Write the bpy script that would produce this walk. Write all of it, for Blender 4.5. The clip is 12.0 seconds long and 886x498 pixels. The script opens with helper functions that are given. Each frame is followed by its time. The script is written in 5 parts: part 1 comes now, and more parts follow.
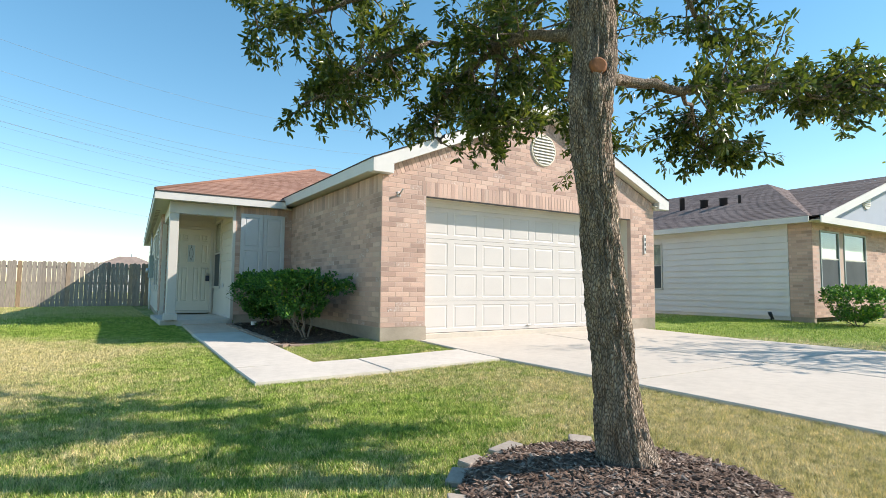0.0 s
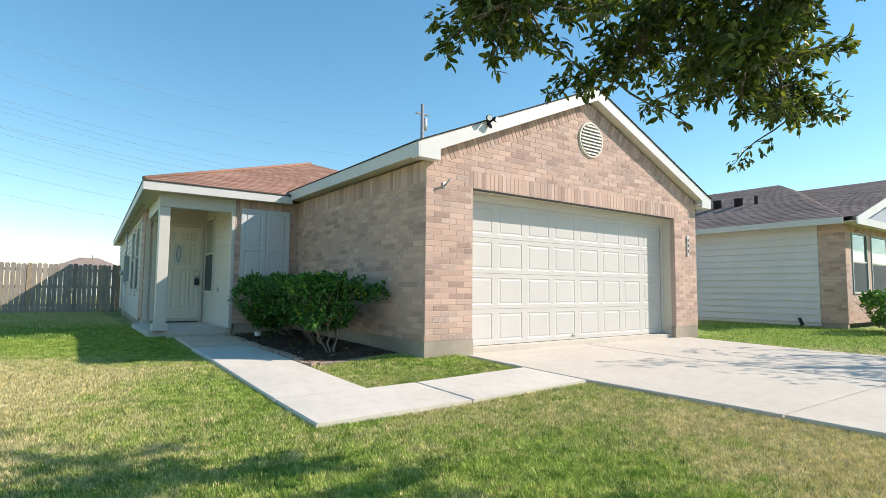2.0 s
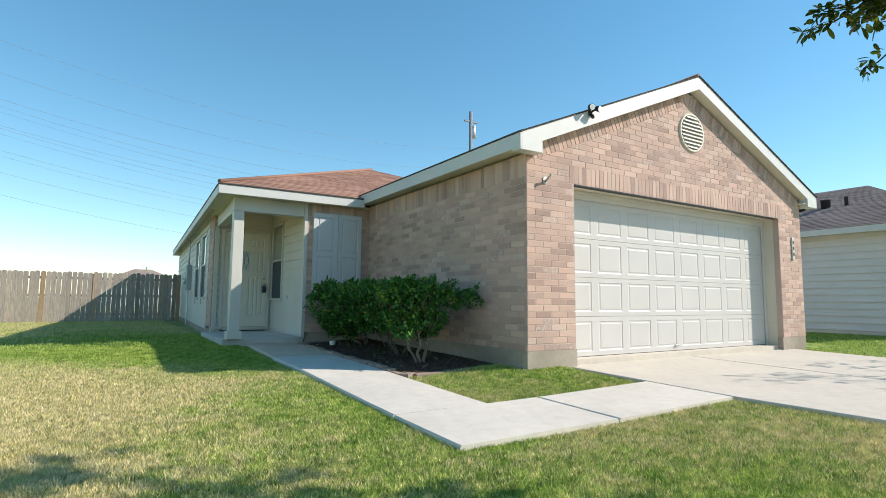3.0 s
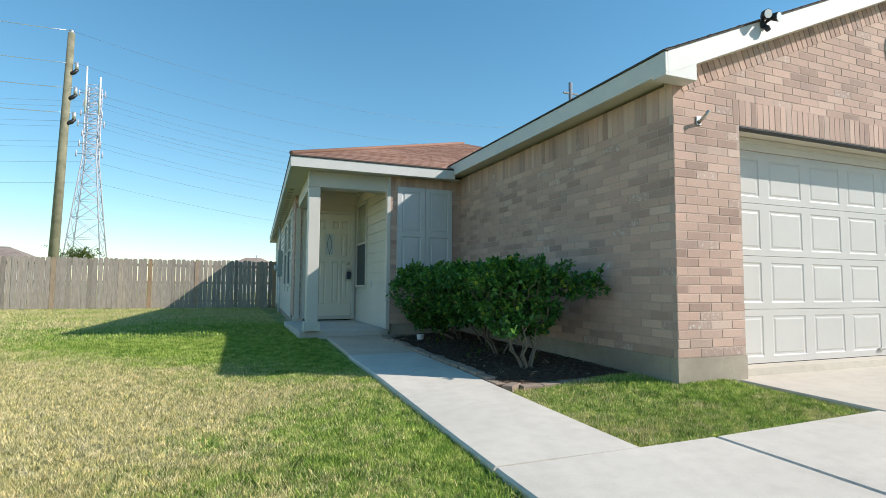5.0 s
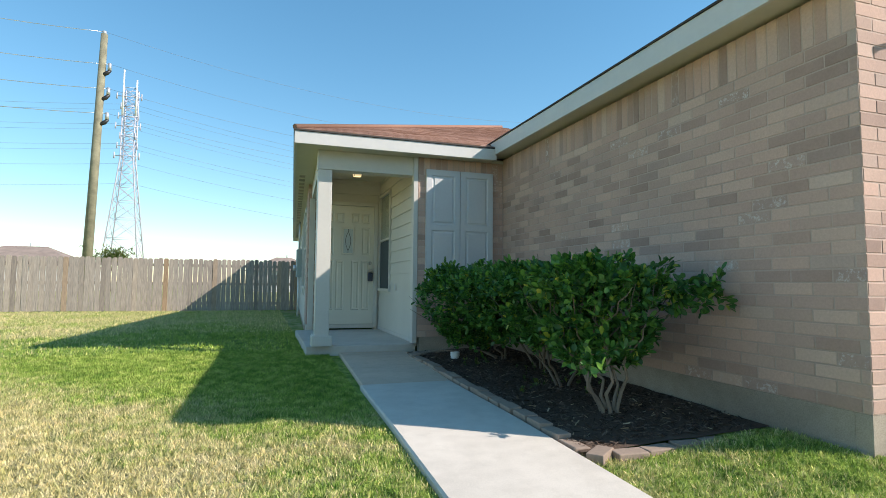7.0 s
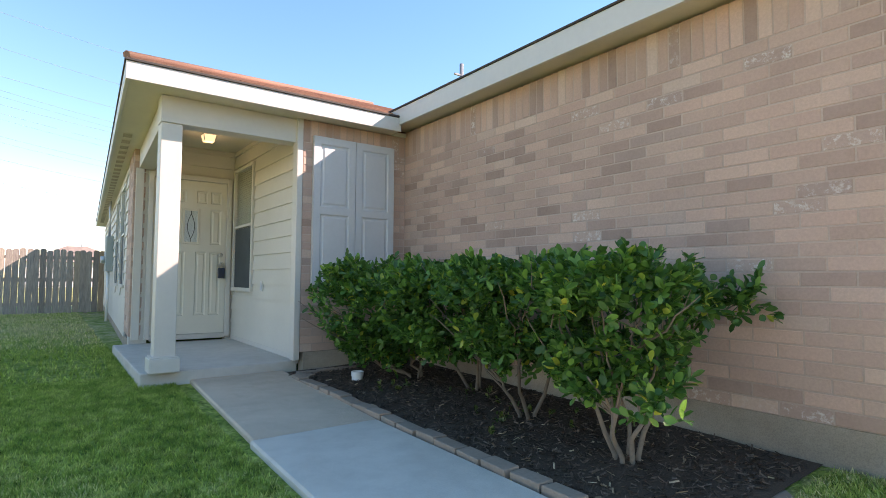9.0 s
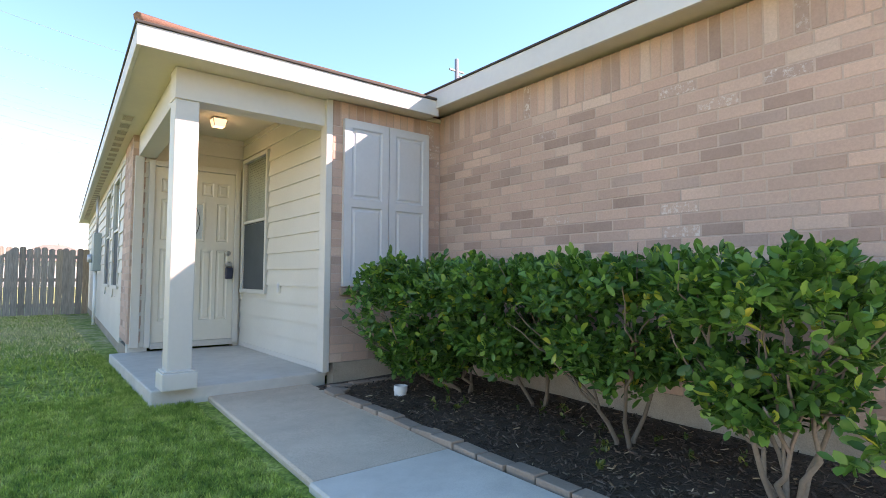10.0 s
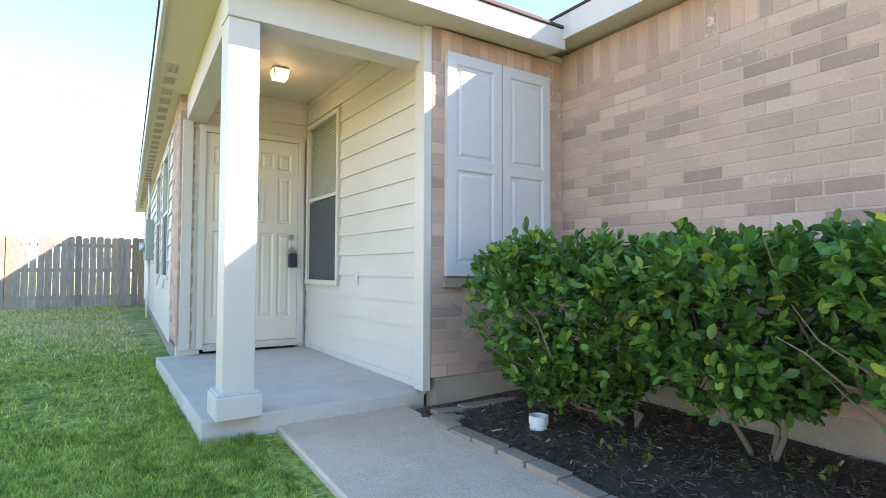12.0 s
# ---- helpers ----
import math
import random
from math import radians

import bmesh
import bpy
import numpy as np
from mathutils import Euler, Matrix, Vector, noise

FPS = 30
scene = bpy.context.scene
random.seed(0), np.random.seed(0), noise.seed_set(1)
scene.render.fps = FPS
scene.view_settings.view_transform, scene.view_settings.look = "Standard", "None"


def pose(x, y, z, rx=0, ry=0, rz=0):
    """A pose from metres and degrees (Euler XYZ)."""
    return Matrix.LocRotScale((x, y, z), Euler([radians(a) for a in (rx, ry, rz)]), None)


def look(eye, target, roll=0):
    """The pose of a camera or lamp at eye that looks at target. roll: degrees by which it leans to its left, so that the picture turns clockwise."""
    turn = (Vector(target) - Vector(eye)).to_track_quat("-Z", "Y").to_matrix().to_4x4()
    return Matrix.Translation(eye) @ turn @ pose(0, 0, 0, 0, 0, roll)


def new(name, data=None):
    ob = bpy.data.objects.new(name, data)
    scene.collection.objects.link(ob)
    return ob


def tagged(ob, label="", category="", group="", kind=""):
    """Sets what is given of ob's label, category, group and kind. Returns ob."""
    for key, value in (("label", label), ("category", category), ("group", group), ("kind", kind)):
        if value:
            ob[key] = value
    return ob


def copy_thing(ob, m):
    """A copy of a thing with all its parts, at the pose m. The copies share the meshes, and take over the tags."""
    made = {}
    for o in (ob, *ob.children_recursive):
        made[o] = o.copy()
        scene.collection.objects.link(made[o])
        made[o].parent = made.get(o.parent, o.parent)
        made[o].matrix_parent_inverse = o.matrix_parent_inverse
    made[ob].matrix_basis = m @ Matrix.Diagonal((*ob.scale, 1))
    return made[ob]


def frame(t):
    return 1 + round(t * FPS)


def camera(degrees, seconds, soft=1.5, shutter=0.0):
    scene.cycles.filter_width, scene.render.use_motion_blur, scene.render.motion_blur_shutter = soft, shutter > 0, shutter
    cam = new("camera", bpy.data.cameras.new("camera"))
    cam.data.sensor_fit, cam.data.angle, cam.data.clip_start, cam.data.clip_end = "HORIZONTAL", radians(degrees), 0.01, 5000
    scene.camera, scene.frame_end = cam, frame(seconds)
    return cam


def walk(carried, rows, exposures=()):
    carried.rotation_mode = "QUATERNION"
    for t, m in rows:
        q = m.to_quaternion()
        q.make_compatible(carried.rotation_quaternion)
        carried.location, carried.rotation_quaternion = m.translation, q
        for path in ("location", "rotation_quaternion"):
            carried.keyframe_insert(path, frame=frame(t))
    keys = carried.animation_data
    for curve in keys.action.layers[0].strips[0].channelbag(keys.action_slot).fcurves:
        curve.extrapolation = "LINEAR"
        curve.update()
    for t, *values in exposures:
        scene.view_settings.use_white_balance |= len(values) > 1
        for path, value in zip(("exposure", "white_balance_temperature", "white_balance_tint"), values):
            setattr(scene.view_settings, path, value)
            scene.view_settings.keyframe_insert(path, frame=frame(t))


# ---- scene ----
cam = camera(79.3, 12.0, soft=0.85)
PATH = [
    (0, (0.071, -0.684, 0.929), (1.144, 0.998, 1.07), 0.5),
    (0.5, (0.039, -0.297, 0.951), (1.107, 1.388, 1.091), 0.5),
    (1, (0.021, 0.077, 0.941), (1.097, 1.758, 1.08), 0.6),
    (1.5, (-0.063, 0.493, 0.961), (1.052, 2.147, 1.108), 0.6),
    (2, (-0.23, 0.981, 0.976), (0.937, 2.598, 1.126), 0.5),
    (2.5, (-0.38, 1.451, 0.97), (0.763, 3.084, 1.136), 0.4),
    (3, (-0.559, 1.919, 0.889), (0.492, 3.61, 1.08), 0.5),
    (3.5, (-0.653, 2.356, 0.852), (0.359, 4.07, 1.038), 0.4),
    (5.5, (0.404, 3.651, 0.918), (1.059, 5.537, 1.04), 0.4),
    (6, (0.518, 4.047, 0.935), (1.143, 5.944, 1.048), 0.4),
    (6.5, (0.584, 4.471, 0.951), (1.2, 6.37, 1.069), 0.5),
    (7, (0.631, 4.869, 0.964), (1.257, 6.763, 1.099), 0.5),
    (7.5, (0.631, 5.283, 0.946), (1.41, 7.12, 1.081), 0.5),
    (9.5, (0.4, 6.845, 1.046), (1.625, 8.422, 1.155), 0.3),
    (10, (0.352, 7.269, 1.044), (1.583, 8.841, 1.153), 0.3),
    (10.5, (0.315, 7.643, 1.027), (1.546, 9.216, 1.119), 0.3),
    (11, (0.332, 7.971, 1.033), (1.561, 9.547, 1.117), 0.2),
    (11.5, (0.451, 8.323, 1.021), (1.646, 9.925, 1.096), 0.1),
    (12, (0.627, 8.636, 1.016), (1.72, 10.309, 1.089), 0.2),
]
EXPOSURES = [(0.0, 0.56, 6900, 15), (2.5, 0.43, 6800, 13), (3.5, 0.32, 6600, 10), (5.5, 0.24, 6550, 11), (6.5, 0.38, 6600, 12), (7.5, 0.6, 7000, 18), (9.5, 1.4, 7650, 38), (10.5, 1.74, 7600, 40), (12.0, 2.08, 7450, 38)]
walk(cam, [(t, look(eye, target, roll)) for t, eye, target, roll in PATH], EXPOSURES)

# ---- light ----
SUN_TO = Vector((0.695, -0.427, 0.579))
world = bpy.data.worlds.new("sky")
scene.world = world
world.use_nodes = True
wn = world.node_tree
sky = wn.nodes.new("ShaderNodeTexSky")
sky.sky_type, sky.sun_disc = "NISHITA", False
sky.sun_elevation, sky.sun_rotation = radians(35.4), radians(121.5)
sky.altitude, sky.air_density, sky.dust_density, sky.ozone_density = 10, 1.0, 0.05, 1.5
hue = wn.nodes.new("ShaderNodeHueSaturation")
hue.inputs["Saturation"].default_value = 1.33
hue.inputs["Hue"].default_value = 0.488
flat = wn.nodes.new("ShaderNodeGamma")
flat.inputs["Gamma"].default_value = 0.85
wn.links.new(sky.outputs[0], flat.inputs["Color"])
wn.links.new(flat.outputs[0], hue.inputs["Color"])
tone = wn.nodes.new("ShaderNodeMix")
tone.data_type, tone.blend_type = "RGBA", "MULTIPLY"
tone.inputs[0].default_value, tone.inputs[7].default_value = 1.0, (0.93, 1.02, 1.03, 1)
wn.links.new(hue.outputs[0], tone.inputs[6])
wn.links.new(tone.outputs[2], wn.nodes["Background"].inputs[0])
wn.nodes["Background"].inputs[1].default_value = 0.182
sun_data = bpy.data.lights.new("sun", "SUN")
sun_data.energy, sun_data.angle, sun_data.color = 4.8, radians(0.55), (1.0, 0.945, 0.865)
sun_lamp = new("sun", sun_data)
sun_lamp.matrix_world = look(SUN_TO * 60, (0, 0, 0))


# ---- materials ----
def mat(name, base, rough=0.7, metal=0.0, spec=0.5):
    m = bpy.data.materials.new(name)
    m.use_nodes = True
    b = m.node_tree.nodes["Principled BSDF"]
    b.inputs["Base Color"].default_value = (*base, 1)
    b.inputs["Roughness"].default_value = rough
    b.inputs["Metallic"].default_value = metal
    b.inputs["Specular IOR Level"].default_value = spec
    return m, m.node_tree, b


def coords(nt, object_space=False):
    if object_space:
        return nt.nodes.new("ShaderNodeTexCoord").outputs["Object"]
    return nt.nodes.new("ShaderNodeNewGeometry").outputs["Position"]


def noise_tex(nt, vec, scale, detail=3.0, rough=0.55, stretch=None):
    n = nt.nodes.new("ShaderNodeTexNoise")
    n.inputs["Scale"].default_value, n.inputs["Detail"].default_value, n.inputs["Roughness"].default_value = scale, detail, rough
    if stretch:
        mp = nt.nodes.new("ShaderNodeMapping")
        mp.inputs["Scale"].default_value = stretch
        nt.links.new(vec, mp.inputs[0])
        vec = mp.outputs[0]
    nt.links.new(vec, n.inputs["Vector"])
    return n.outputs["Fac"]


def ramp(nt, fac, stops):
    r = nt.nodes.new("ShaderNodeValToRGB")
    els = r.color_ramp.elements
    while len(els) < len(stops):
        els.new(0.5)
    for e, (p, c) in zip(els, stops):
        e.position, e.color = p, (*c, 1) if len(c) == 3 else c
    nt.links.new(fac, r.inputs[0])
    return r.outputs[0]


def mix(nt, fac, a, b, kind="MIX"):
    m = nt.nodes.new("ShaderNodeMix")
    m.data_type, m.blend_type = "RGBA", kind
    for sock, v in ((m.inputs[0], fac), (m.inputs[6], a), (m.inputs[7], b)):
        if isinstance(v, (int, float)):
            sock.default_value = v
        elif isinstance(v, tuple):
            sock.default_value = (*v, 1)
        else:
            nt.links.new(v, sock)
    return m.outputs[2]


def bump(nt, b, height, strength=0.3, dist=0.01):
    n = nt.nodes.new("ShaderNodeBump")
    n.inputs["Strength"].default_value, n.inputs["Distance"].default_value = strength, dist
    nt.links.new(height, n.inputs["Height"])
    nt.links.new(n.outputs[0], b.inputs["Normal"])


def simple(name, base, rough=0.6, metal=0.0, grain=30, amount=0.12, bumps=0.1, big=1.3, spec=0.5):
    """Paint, plaster, metal: one colour with fine grain and large, faint stains."""
    m, nt, b = mat(name, base, rough, metal, spec)
    p = coords(nt)
    f, g = noise_tex(nt, p, grain, 4), noise_tex(nt, p, big, 3)
    dark = tuple(c * (1 - amount) for c in base)
    lite = tuple(min(1, c * (1 + amount * 0.5)) for c in base)
    c1 = ramp(nt, g, [(0.3, dark), (0.7, lite)])
    c2 = ramp(nt, f, [(0.3, tuple(c * (1 - amount * 0.6) for c in (1, 1, 1))), (0.65, (1, 1, 1))])
    nt.links.new(mix(nt, 1.0, c1, c2, "MULTIPLY"), b.inputs["Base Color"])
    if bumps:
        bump(nt, b, f, bumps, 0.004)
    return m


def brick_mat(name, island=False):
    m, nt, b = mat(name, (0.4, 0.28, 0.23), 0.88, spec=0.25)
    p = coords(nt)
    rnd = nt.nodes.new("ShaderNodeNewGeometry").outputs["Random Per Island"] if island else nt.nodes.new("ShaderNodeObjectInfo").outputs["Random"]
    tone = ramp(nt, rnd, [(0.0, (0.346, 0.238, 0.198)), (0.1, (0.431, 0.294, 0.242)), (0.22, (0.492, 0.340, 0.276)), (0.4, (0.565, 0.395, 0.322)), (0.55, (0.485, 0.334, 0.275)), (0.7, (0.603, 0.406, 0.329)), (0.85, (0.626, 0.450, 0.368)), (0.94, (0.383, 0.271, 0.231)), (1.0, (0.642, 0.481, 0.399))])
    grain = noise_tex(nt, p, 60, 5, 0.7)
    tone = mix(nt, 1.0, tone, ramp(nt, grain, [(0.25, (0.86, 0.86, 0.87)), (0.7, (1.06, 1.05, 1.04))]), "MULTIPLY")
    # lime bloom and slurry on some of the bricks
    sel = ramp(nt, rnd, [(0.865, (0, 0, 0)), (0.875, (1, 1, 1)), (0.925, (1, 1, 1)), (0.935, (0, 0, 0))])
    smear = ramp(nt, noise_tex(nt, p, 28, 5, 0.7), [(0.52, (0, 0, 0)), (0.66, (0.75, 0.75, 0.75))])
    tone = mix(nt, mix(nt, 1.0, sel, smear, "MULTIPLY"), tone, (0.72, 0.69, 0.66))
    large = ramp(nt, noise_tex(nt, p, 0.9, 2), [(0.3, (0.9, 0.9, 0.9)), (0.7, (1.06, 1.05, 1.04))])
    # mortar and dust smeared over the faces blur the courses
    cloud = ramp(nt, noise_tex(nt, p, 5.5, 5, 0.65), [(0.4, (0, 0, 0)), (0.7, (0.28, 0.28, 0.28))])
    tone = mix(nt, cloud, tone, (0.53, 0.385, 0.32))
    nt.links.new(mix(nt, 1.0, tone, large, "MULTIPLY"), b.inputs["Base Color"])
    bump(nt, b, grain, 0.35, 0.004)
    return m


def wood_fence_mat():
    m, nt, b = mat("weathered fence wood", (0.35, 0.3, 0.25), 0.9, spec=0.15)
    p = coords(nt)
    rnd = nt.nodes.new("ShaderNodeObjectInfo").outputs["Random"]
    tone = ramp(nt, rnd, [(0, (0.28, 0.24, 0.205)), (0.25, (0.4, 0.35, 0.3)), (0.6, (0.34, 0.295, 0.255)), (0.85, (0.45, 0.385, 0.32)), (1.0, (0.36, 0.25, 0.16))])
    streak = noise_tex(nt, p, 6, 5, 0.65, (9, 9, 0.7))
    tone = mix(nt, 1.0, tone, ramp(nt, streak, [(0.3, (0.62, 0.62, 0.64)), (0.68, (1.15, 1.13, 1.1))]), "MULTIPLY")
    nt.links.new(tone, b.inputs["Base Color"])
    bump(nt, b, streak, 0.4, 0.008)
    return m


def lawn_mat(name, blade=False):
    m, nt, b = mat(name, (0.1, 0.16, 0.04), 0.8 if blade else 0.95, spec=0.2)
    p = coords(nt)
    big, mid, fine = noise_tex(nt, p, 0.5, 4, 0.6), noise_tex(nt, p, 2.4, 5, 0.7), noise_tex(nt, p, 45, 3)
    green = ramp(nt, noise_tex(nt, p, 7.0, 5, 0.7), [(0.34, (0.13, 0.24, 0.045)), (0.5, (0.29, 0.4, 0.085)), (0.66, (0.5, 0.55, 0.18))])
    straw = ramp(nt, noise_tex(nt, p, 11.0, 5, 0.7), [(0.3, (0.42, 0.4, 0.16)), (0.5, (0.6, 0.53, 0.3)), (0.7, (0.74, 0.64, 0.45))])
    k = mix(nt, 0.3, mix(nt, 0.5, big, mid), noise_tex(nt, p, 6.0, 5, 0.75))
    # drier and greener stretches of the lawn
    for (cx, cy), rad, amount in (((3.9, 1.0), 2.0, 0.14), ((-2.6, 7.6), 4.0, 0.16), ((1.4, 12.4), 4.6, -0.24), ((0.8, 6.4), 1.7, -0.09), ((3.3, 6.6), 1.5, -0.1), ((14.0, 6.0), 4.0, -0.25), ((1.3, 3.2), 2.6, -0.06)):
        d = nt.nodes.new("ShaderNodeVectorMath")
        d.operation = "DISTANCE"
        nt.links.new(p, d.inputs[0])
        d.inputs[1].default_value = (cx, cy, 0)
        near = nt.nodes.new("ShaderNodeMapRange")
        near.inputs["From Min"].default_value, near.inputs["From Max"].default_value = rad, rad * 0.35
        near.inputs["To Max"].default_value = amount
        nt.links.new(d.outputs["Value"], near.inputs["Value"])
        k = mix(nt, 1.0, k, near.outputs[0], "ADD")
    if blade:
        rnd = nt.nodes.new("ShaderNodeNewGeometry").outputs["Random Per Island"]
        k = mix(nt, 1.0, k, ramp(nt, rnd, [(0.0, (0, 0, 0)), (0.5, (0.05, 0.05, 0.05)), (1.0, (0.14, 0.14, 0.14))]), "ADD")
    k = ramp(nt, k, [(0.45 + (0.03 if blade else 0.0), (0, 0, 0)), (0.54 + (0.05 if blade else 0.0), (1, 1, 1))])
    c = mix(nt, k, green, straw)
    clump = noise_tex(nt, p, 18, 6, 0.75)
    c = mix(nt, 1.0, c, ramp(nt, clump, [(0.34, (0.42, 0.46, 0.38)), (0.5, (1.04, 1.04, 0.98)), (0.66, (1.5, 1.42, 1.3))]), "MULTIPLY")
    if blade:
        c = mix(nt, 1.0, c, ramp(nt, rnd, [(0, (0.7, 0.73, 0.68)), (0.4, (0.96, 0.98, 0.94)), (0.85, (1.14, 1.1, 1.04)), (1, (1.3, 1.2, 1.12))]), "MULTIPLY")
    else:
        c = mix(nt, 1.0, c, ramp(nt, fine, [(0.3, (0.5, 0.5, 0.46)), (0.7, (0.88, 0.88, 0.84))]), "MULTIPLY")
        bump(nt, b, fine, 0.8, 0.03)
    nt.links.new(c, b.inputs["Base Color"])
    if blade:
        tr = nt.nodes.new("ShaderNodeBsdfTranslucent")
        nt.links.new(c, tr.inputs[0])
        ms = nt.nodes.new("ShaderNodeMixShader")
        ms.inputs[0].default_value = 0.22
        nt.links.new(b.outputs[0], ms.inputs[1])
        nt.links.new(tr.outputs[0], ms.inputs[2])
        nt.links.new(ms.outputs[0], nt.nodes["Material Output"].inputs[0])
    return m


def leaf_mat(name, stops, gloss=0.35, through_light=0.35):
    m, nt, b = mat(name, (0.07, 0.12, 0.03), gloss, spec=0.4)
    rnd = nt.nodes.new("ShaderNodeNewGeometry").outputs["Random Per Island"]
    c = ramp(nt, rnd, stops)
    nt.links.new(c, b.inputs["Base Color"])
    tr = nt.nodes.new("ShaderNodeBsdfTranslucent")
    nt.links.new(mix(nt, 1.0, c, (1.5, 1.5, 0.7), "MULTIPLY"), tr.inputs[0])
    ms = nt.nodes.new("ShaderNodeMixShader")
    ms.inputs[0].default_value = through_light
    nt.links.new(b.outputs[0], ms.inputs[1])
    nt.links.new(tr.outputs[0], ms.inputs[2])
    nt.links.new(ms.outputs[0], nt.nodes["Material Output"].inputs[0])
    return m


def bark_mat():
    m, nt, b = mat("grey-brown bark", (0.2, 0.15, 0.11), 0.95, spec=0.2)
    p = coords(nt)
    v = nt.nodes.new("ShaderNodeTexVoronoi")
    v.feature = "DISTANCE_TO_EDGE"
    mp = nt.nodes.new("ShaderNodeMapping")
    mp.inputs["Scale"].default_value = (26, 26, 6)
    nt.links.new(mix(nt, 0.05, p, nt.nodes.new("ShaderNodeTexNoise").outputs["Color"], "ADD"), mp.inputs[0])
    nt.links.new(mp.outputs[0], v.inputs["Vector"])
    n = noise_tex(nt, p, 14, 6, 0.7, (1, 1, 0.4))
    c = ramp(nt, v.outputs["Distance"], [(0.0, (0.09, 0.07, 0.055)), (0.12, (0.3, 0.24, 0.19)), (0.22, (0.46, 0.38, 0.31)), (0.6, (0.56, 0.48, 0.4))])
    c = mix(nt, 1.0, c, ramp(nt, n, [(0.3, (0.6, 0.6, 0.6)), (0.7, (1.2, 1.17, 1.12))]), "MULTIPLY")
    nt.links.new(c, b.inputs["Base Color"])
    h = nt.nodes.new("ShaderNodeMath")
    h.operation = "ADD"
    nt.links.new(v.outputs["Distance"], h.inputs[0])
    nt.links.new(n, h.inputs[1])
    bump(nt, b, h.outputs[0], 1.0, 0.02)
    return m


def concrete_mat(name, base, speckle=0.12, stain=0.12, rough=0.85):
    m, nt, b = mat(name, base, rough, spec=0.3)
    p = coords(nt)
    f, g, h = noise_tex(nt, p, 140, 3, 0.7), noise_tex(nt, p, 1.1, 5, 0.6), noise_tex(nt, p, 9, 4)
    c = ramp(nt, g, [(0.3, tuple(v * (1 - stain) for v in base)), (0.68, base)])
    c = mix(nt, 1.0, c, ramp(nt, f, [(0.3, (1 - speckle,) * 3), (0.6, (1.03, 1.03, 1.03))]), "MULTIPLY")
    c = mix(nt, 1.0, c, ramp(nt, h, [(0.3, (0.93, 0.925, 0.92)), (0.6, (1.02, 1.02, 1.02))]), "MULTIPLY")
    nt.links.new(c, b.inputs["Base Color"])
    bump(nt, b, f, 0.25, 0.003)
    return m


def shingle_mat(name, a, bcol):
    m, nt, b = mat(name, a, 0.95, spec=0.15)
    p = coords(nt)
    rnd = nt.nodes.new("ShaderNodeNewGeometry").outputs["Random Per Island"]
    c = ramp(nt, rnd, [(0, a), (0.5, tuple((x + y) / 2 for x, y in zip(a, bcol))), (1, bcol)])
    f = noise_tex(nt, p, 90, 4, 0.7)
    g = noise_tex(nt, p, 0.8, 4)
    c = mix(nt, 1.0, c, ramp(nt, f, [(0.3, (0.75, 0.74, 0.74)), (0.7, (1.12, 1.1, 1.1))]), "MULTIPLY")
    c = mix(nt, 1.0, c, ramp(nt, g, [(0.3, (0.82, 0.82, 0.84)), (0.7, (1.05, 1.05, 1.05))]), "MULTIPLY")
    nt.links.new(c, b.inputs["Base Color"])
    bump(nt, b, f, 0.5, 0.005)
    return m


def mulch_mat(name, stops):
    m, nt, b = mat(name, stops[0][1], 0.95, spec=0.15)
    rnd = nt.nodes.new("ShaderNodeNewGeometry").outputs["Random Per Island"]
    f = noise_tex(nt, coords(nt), 120, 4, 0.7)
    c = mix(nt, 1.0, ramp(nt, rnd, stops), ramp(nt, f, [(0.3, (0.6, 0.6, 0.6)), (0.7, (1.15, 1.12, 1.1))]), "MULTIPLY")
    nt.links.new(c, b.inputs["Base Color"])
    bump(nt, b, f, 0.6, 0.006)
    return m


def glass_mat():
    m, nt, b = mat("window glass", (0.9, 0.95, 0.93), 0.02)
    b.inputs["Transmission Weight"].default_value = 1.0
    b.inputs["IOR"].default_value = 1.45
    return m


M_BRICK, M_BRICK_I = brick_mat("tan brick"), brick_mat("tan brick joined", True)
M_MORTAR = simple("pale mortar", (0.52, 0.39, 0.325), 0.95, grain=80, amount=0.15, bumps=0.4)
M_TRIM = simple("cream-white trim paint", (0.59, 0.565, 0.515), 0.5, grain=25, amount=0.05, bumps=0.05)
M_FASCIA = simple("white fascia paint", (0.62, 0.605, 0.575), 0.5, grain=20, amount=0.06, bumps=0.05)
M_SOFFIT = simple("cream soffit paint", (0.63, 0.585, 0.48), 0.6, grain=20, amount=0.06, bumps=0.05)
M_SIDING = simple("cream lap siding paint", (0.6, 0.57, 0.505), 0.55, grain=45, amount=0.06, bumps=0.15)
M_GDOOR = simple("white garage door paint", (0.56, 0.53, 0.5), 0.4, grain=50, amount=0.04, bumps=0.08)
M_DOOR = simple("cream door paint", (0.66, 0.62, 0.53), 0.42, grain=30, amount=0.04, bumps=0.05)
M_SHUTTER = simple("pale grey shutter paint", (0.57, 0.575, 0.585), 0.5, grain=30, amount=0.06, bumps=0.08)
M_CONC = concrete_mat("pale driveway concrete", (0.58, 0.52, 0.44), 0.1, 0.10)
M_WALK = concrete_mat("new white walk concrete", (0.66, 0.6, 0.52), 0.1, 0.16)
M_AGG = concrete_mat("pebbly old walk concrete", (0.74, 0.565, 0.425), 0.4, 0.2)
M_SLAB = concrete_mat("grey porch concrete", (0.6, 0.56, 0.5), 0.12, 0.2)
M_FOUND = concrete_mat("stained foundation concrete", (0.45, 0.38, 0.305), 0.25, 0.4)
M_LAWN, M_BLADE = lawn_mat("lawn soil and thatch"), lawn_mat("grass blade", True)
M_FENCE = wood_fence_mat()
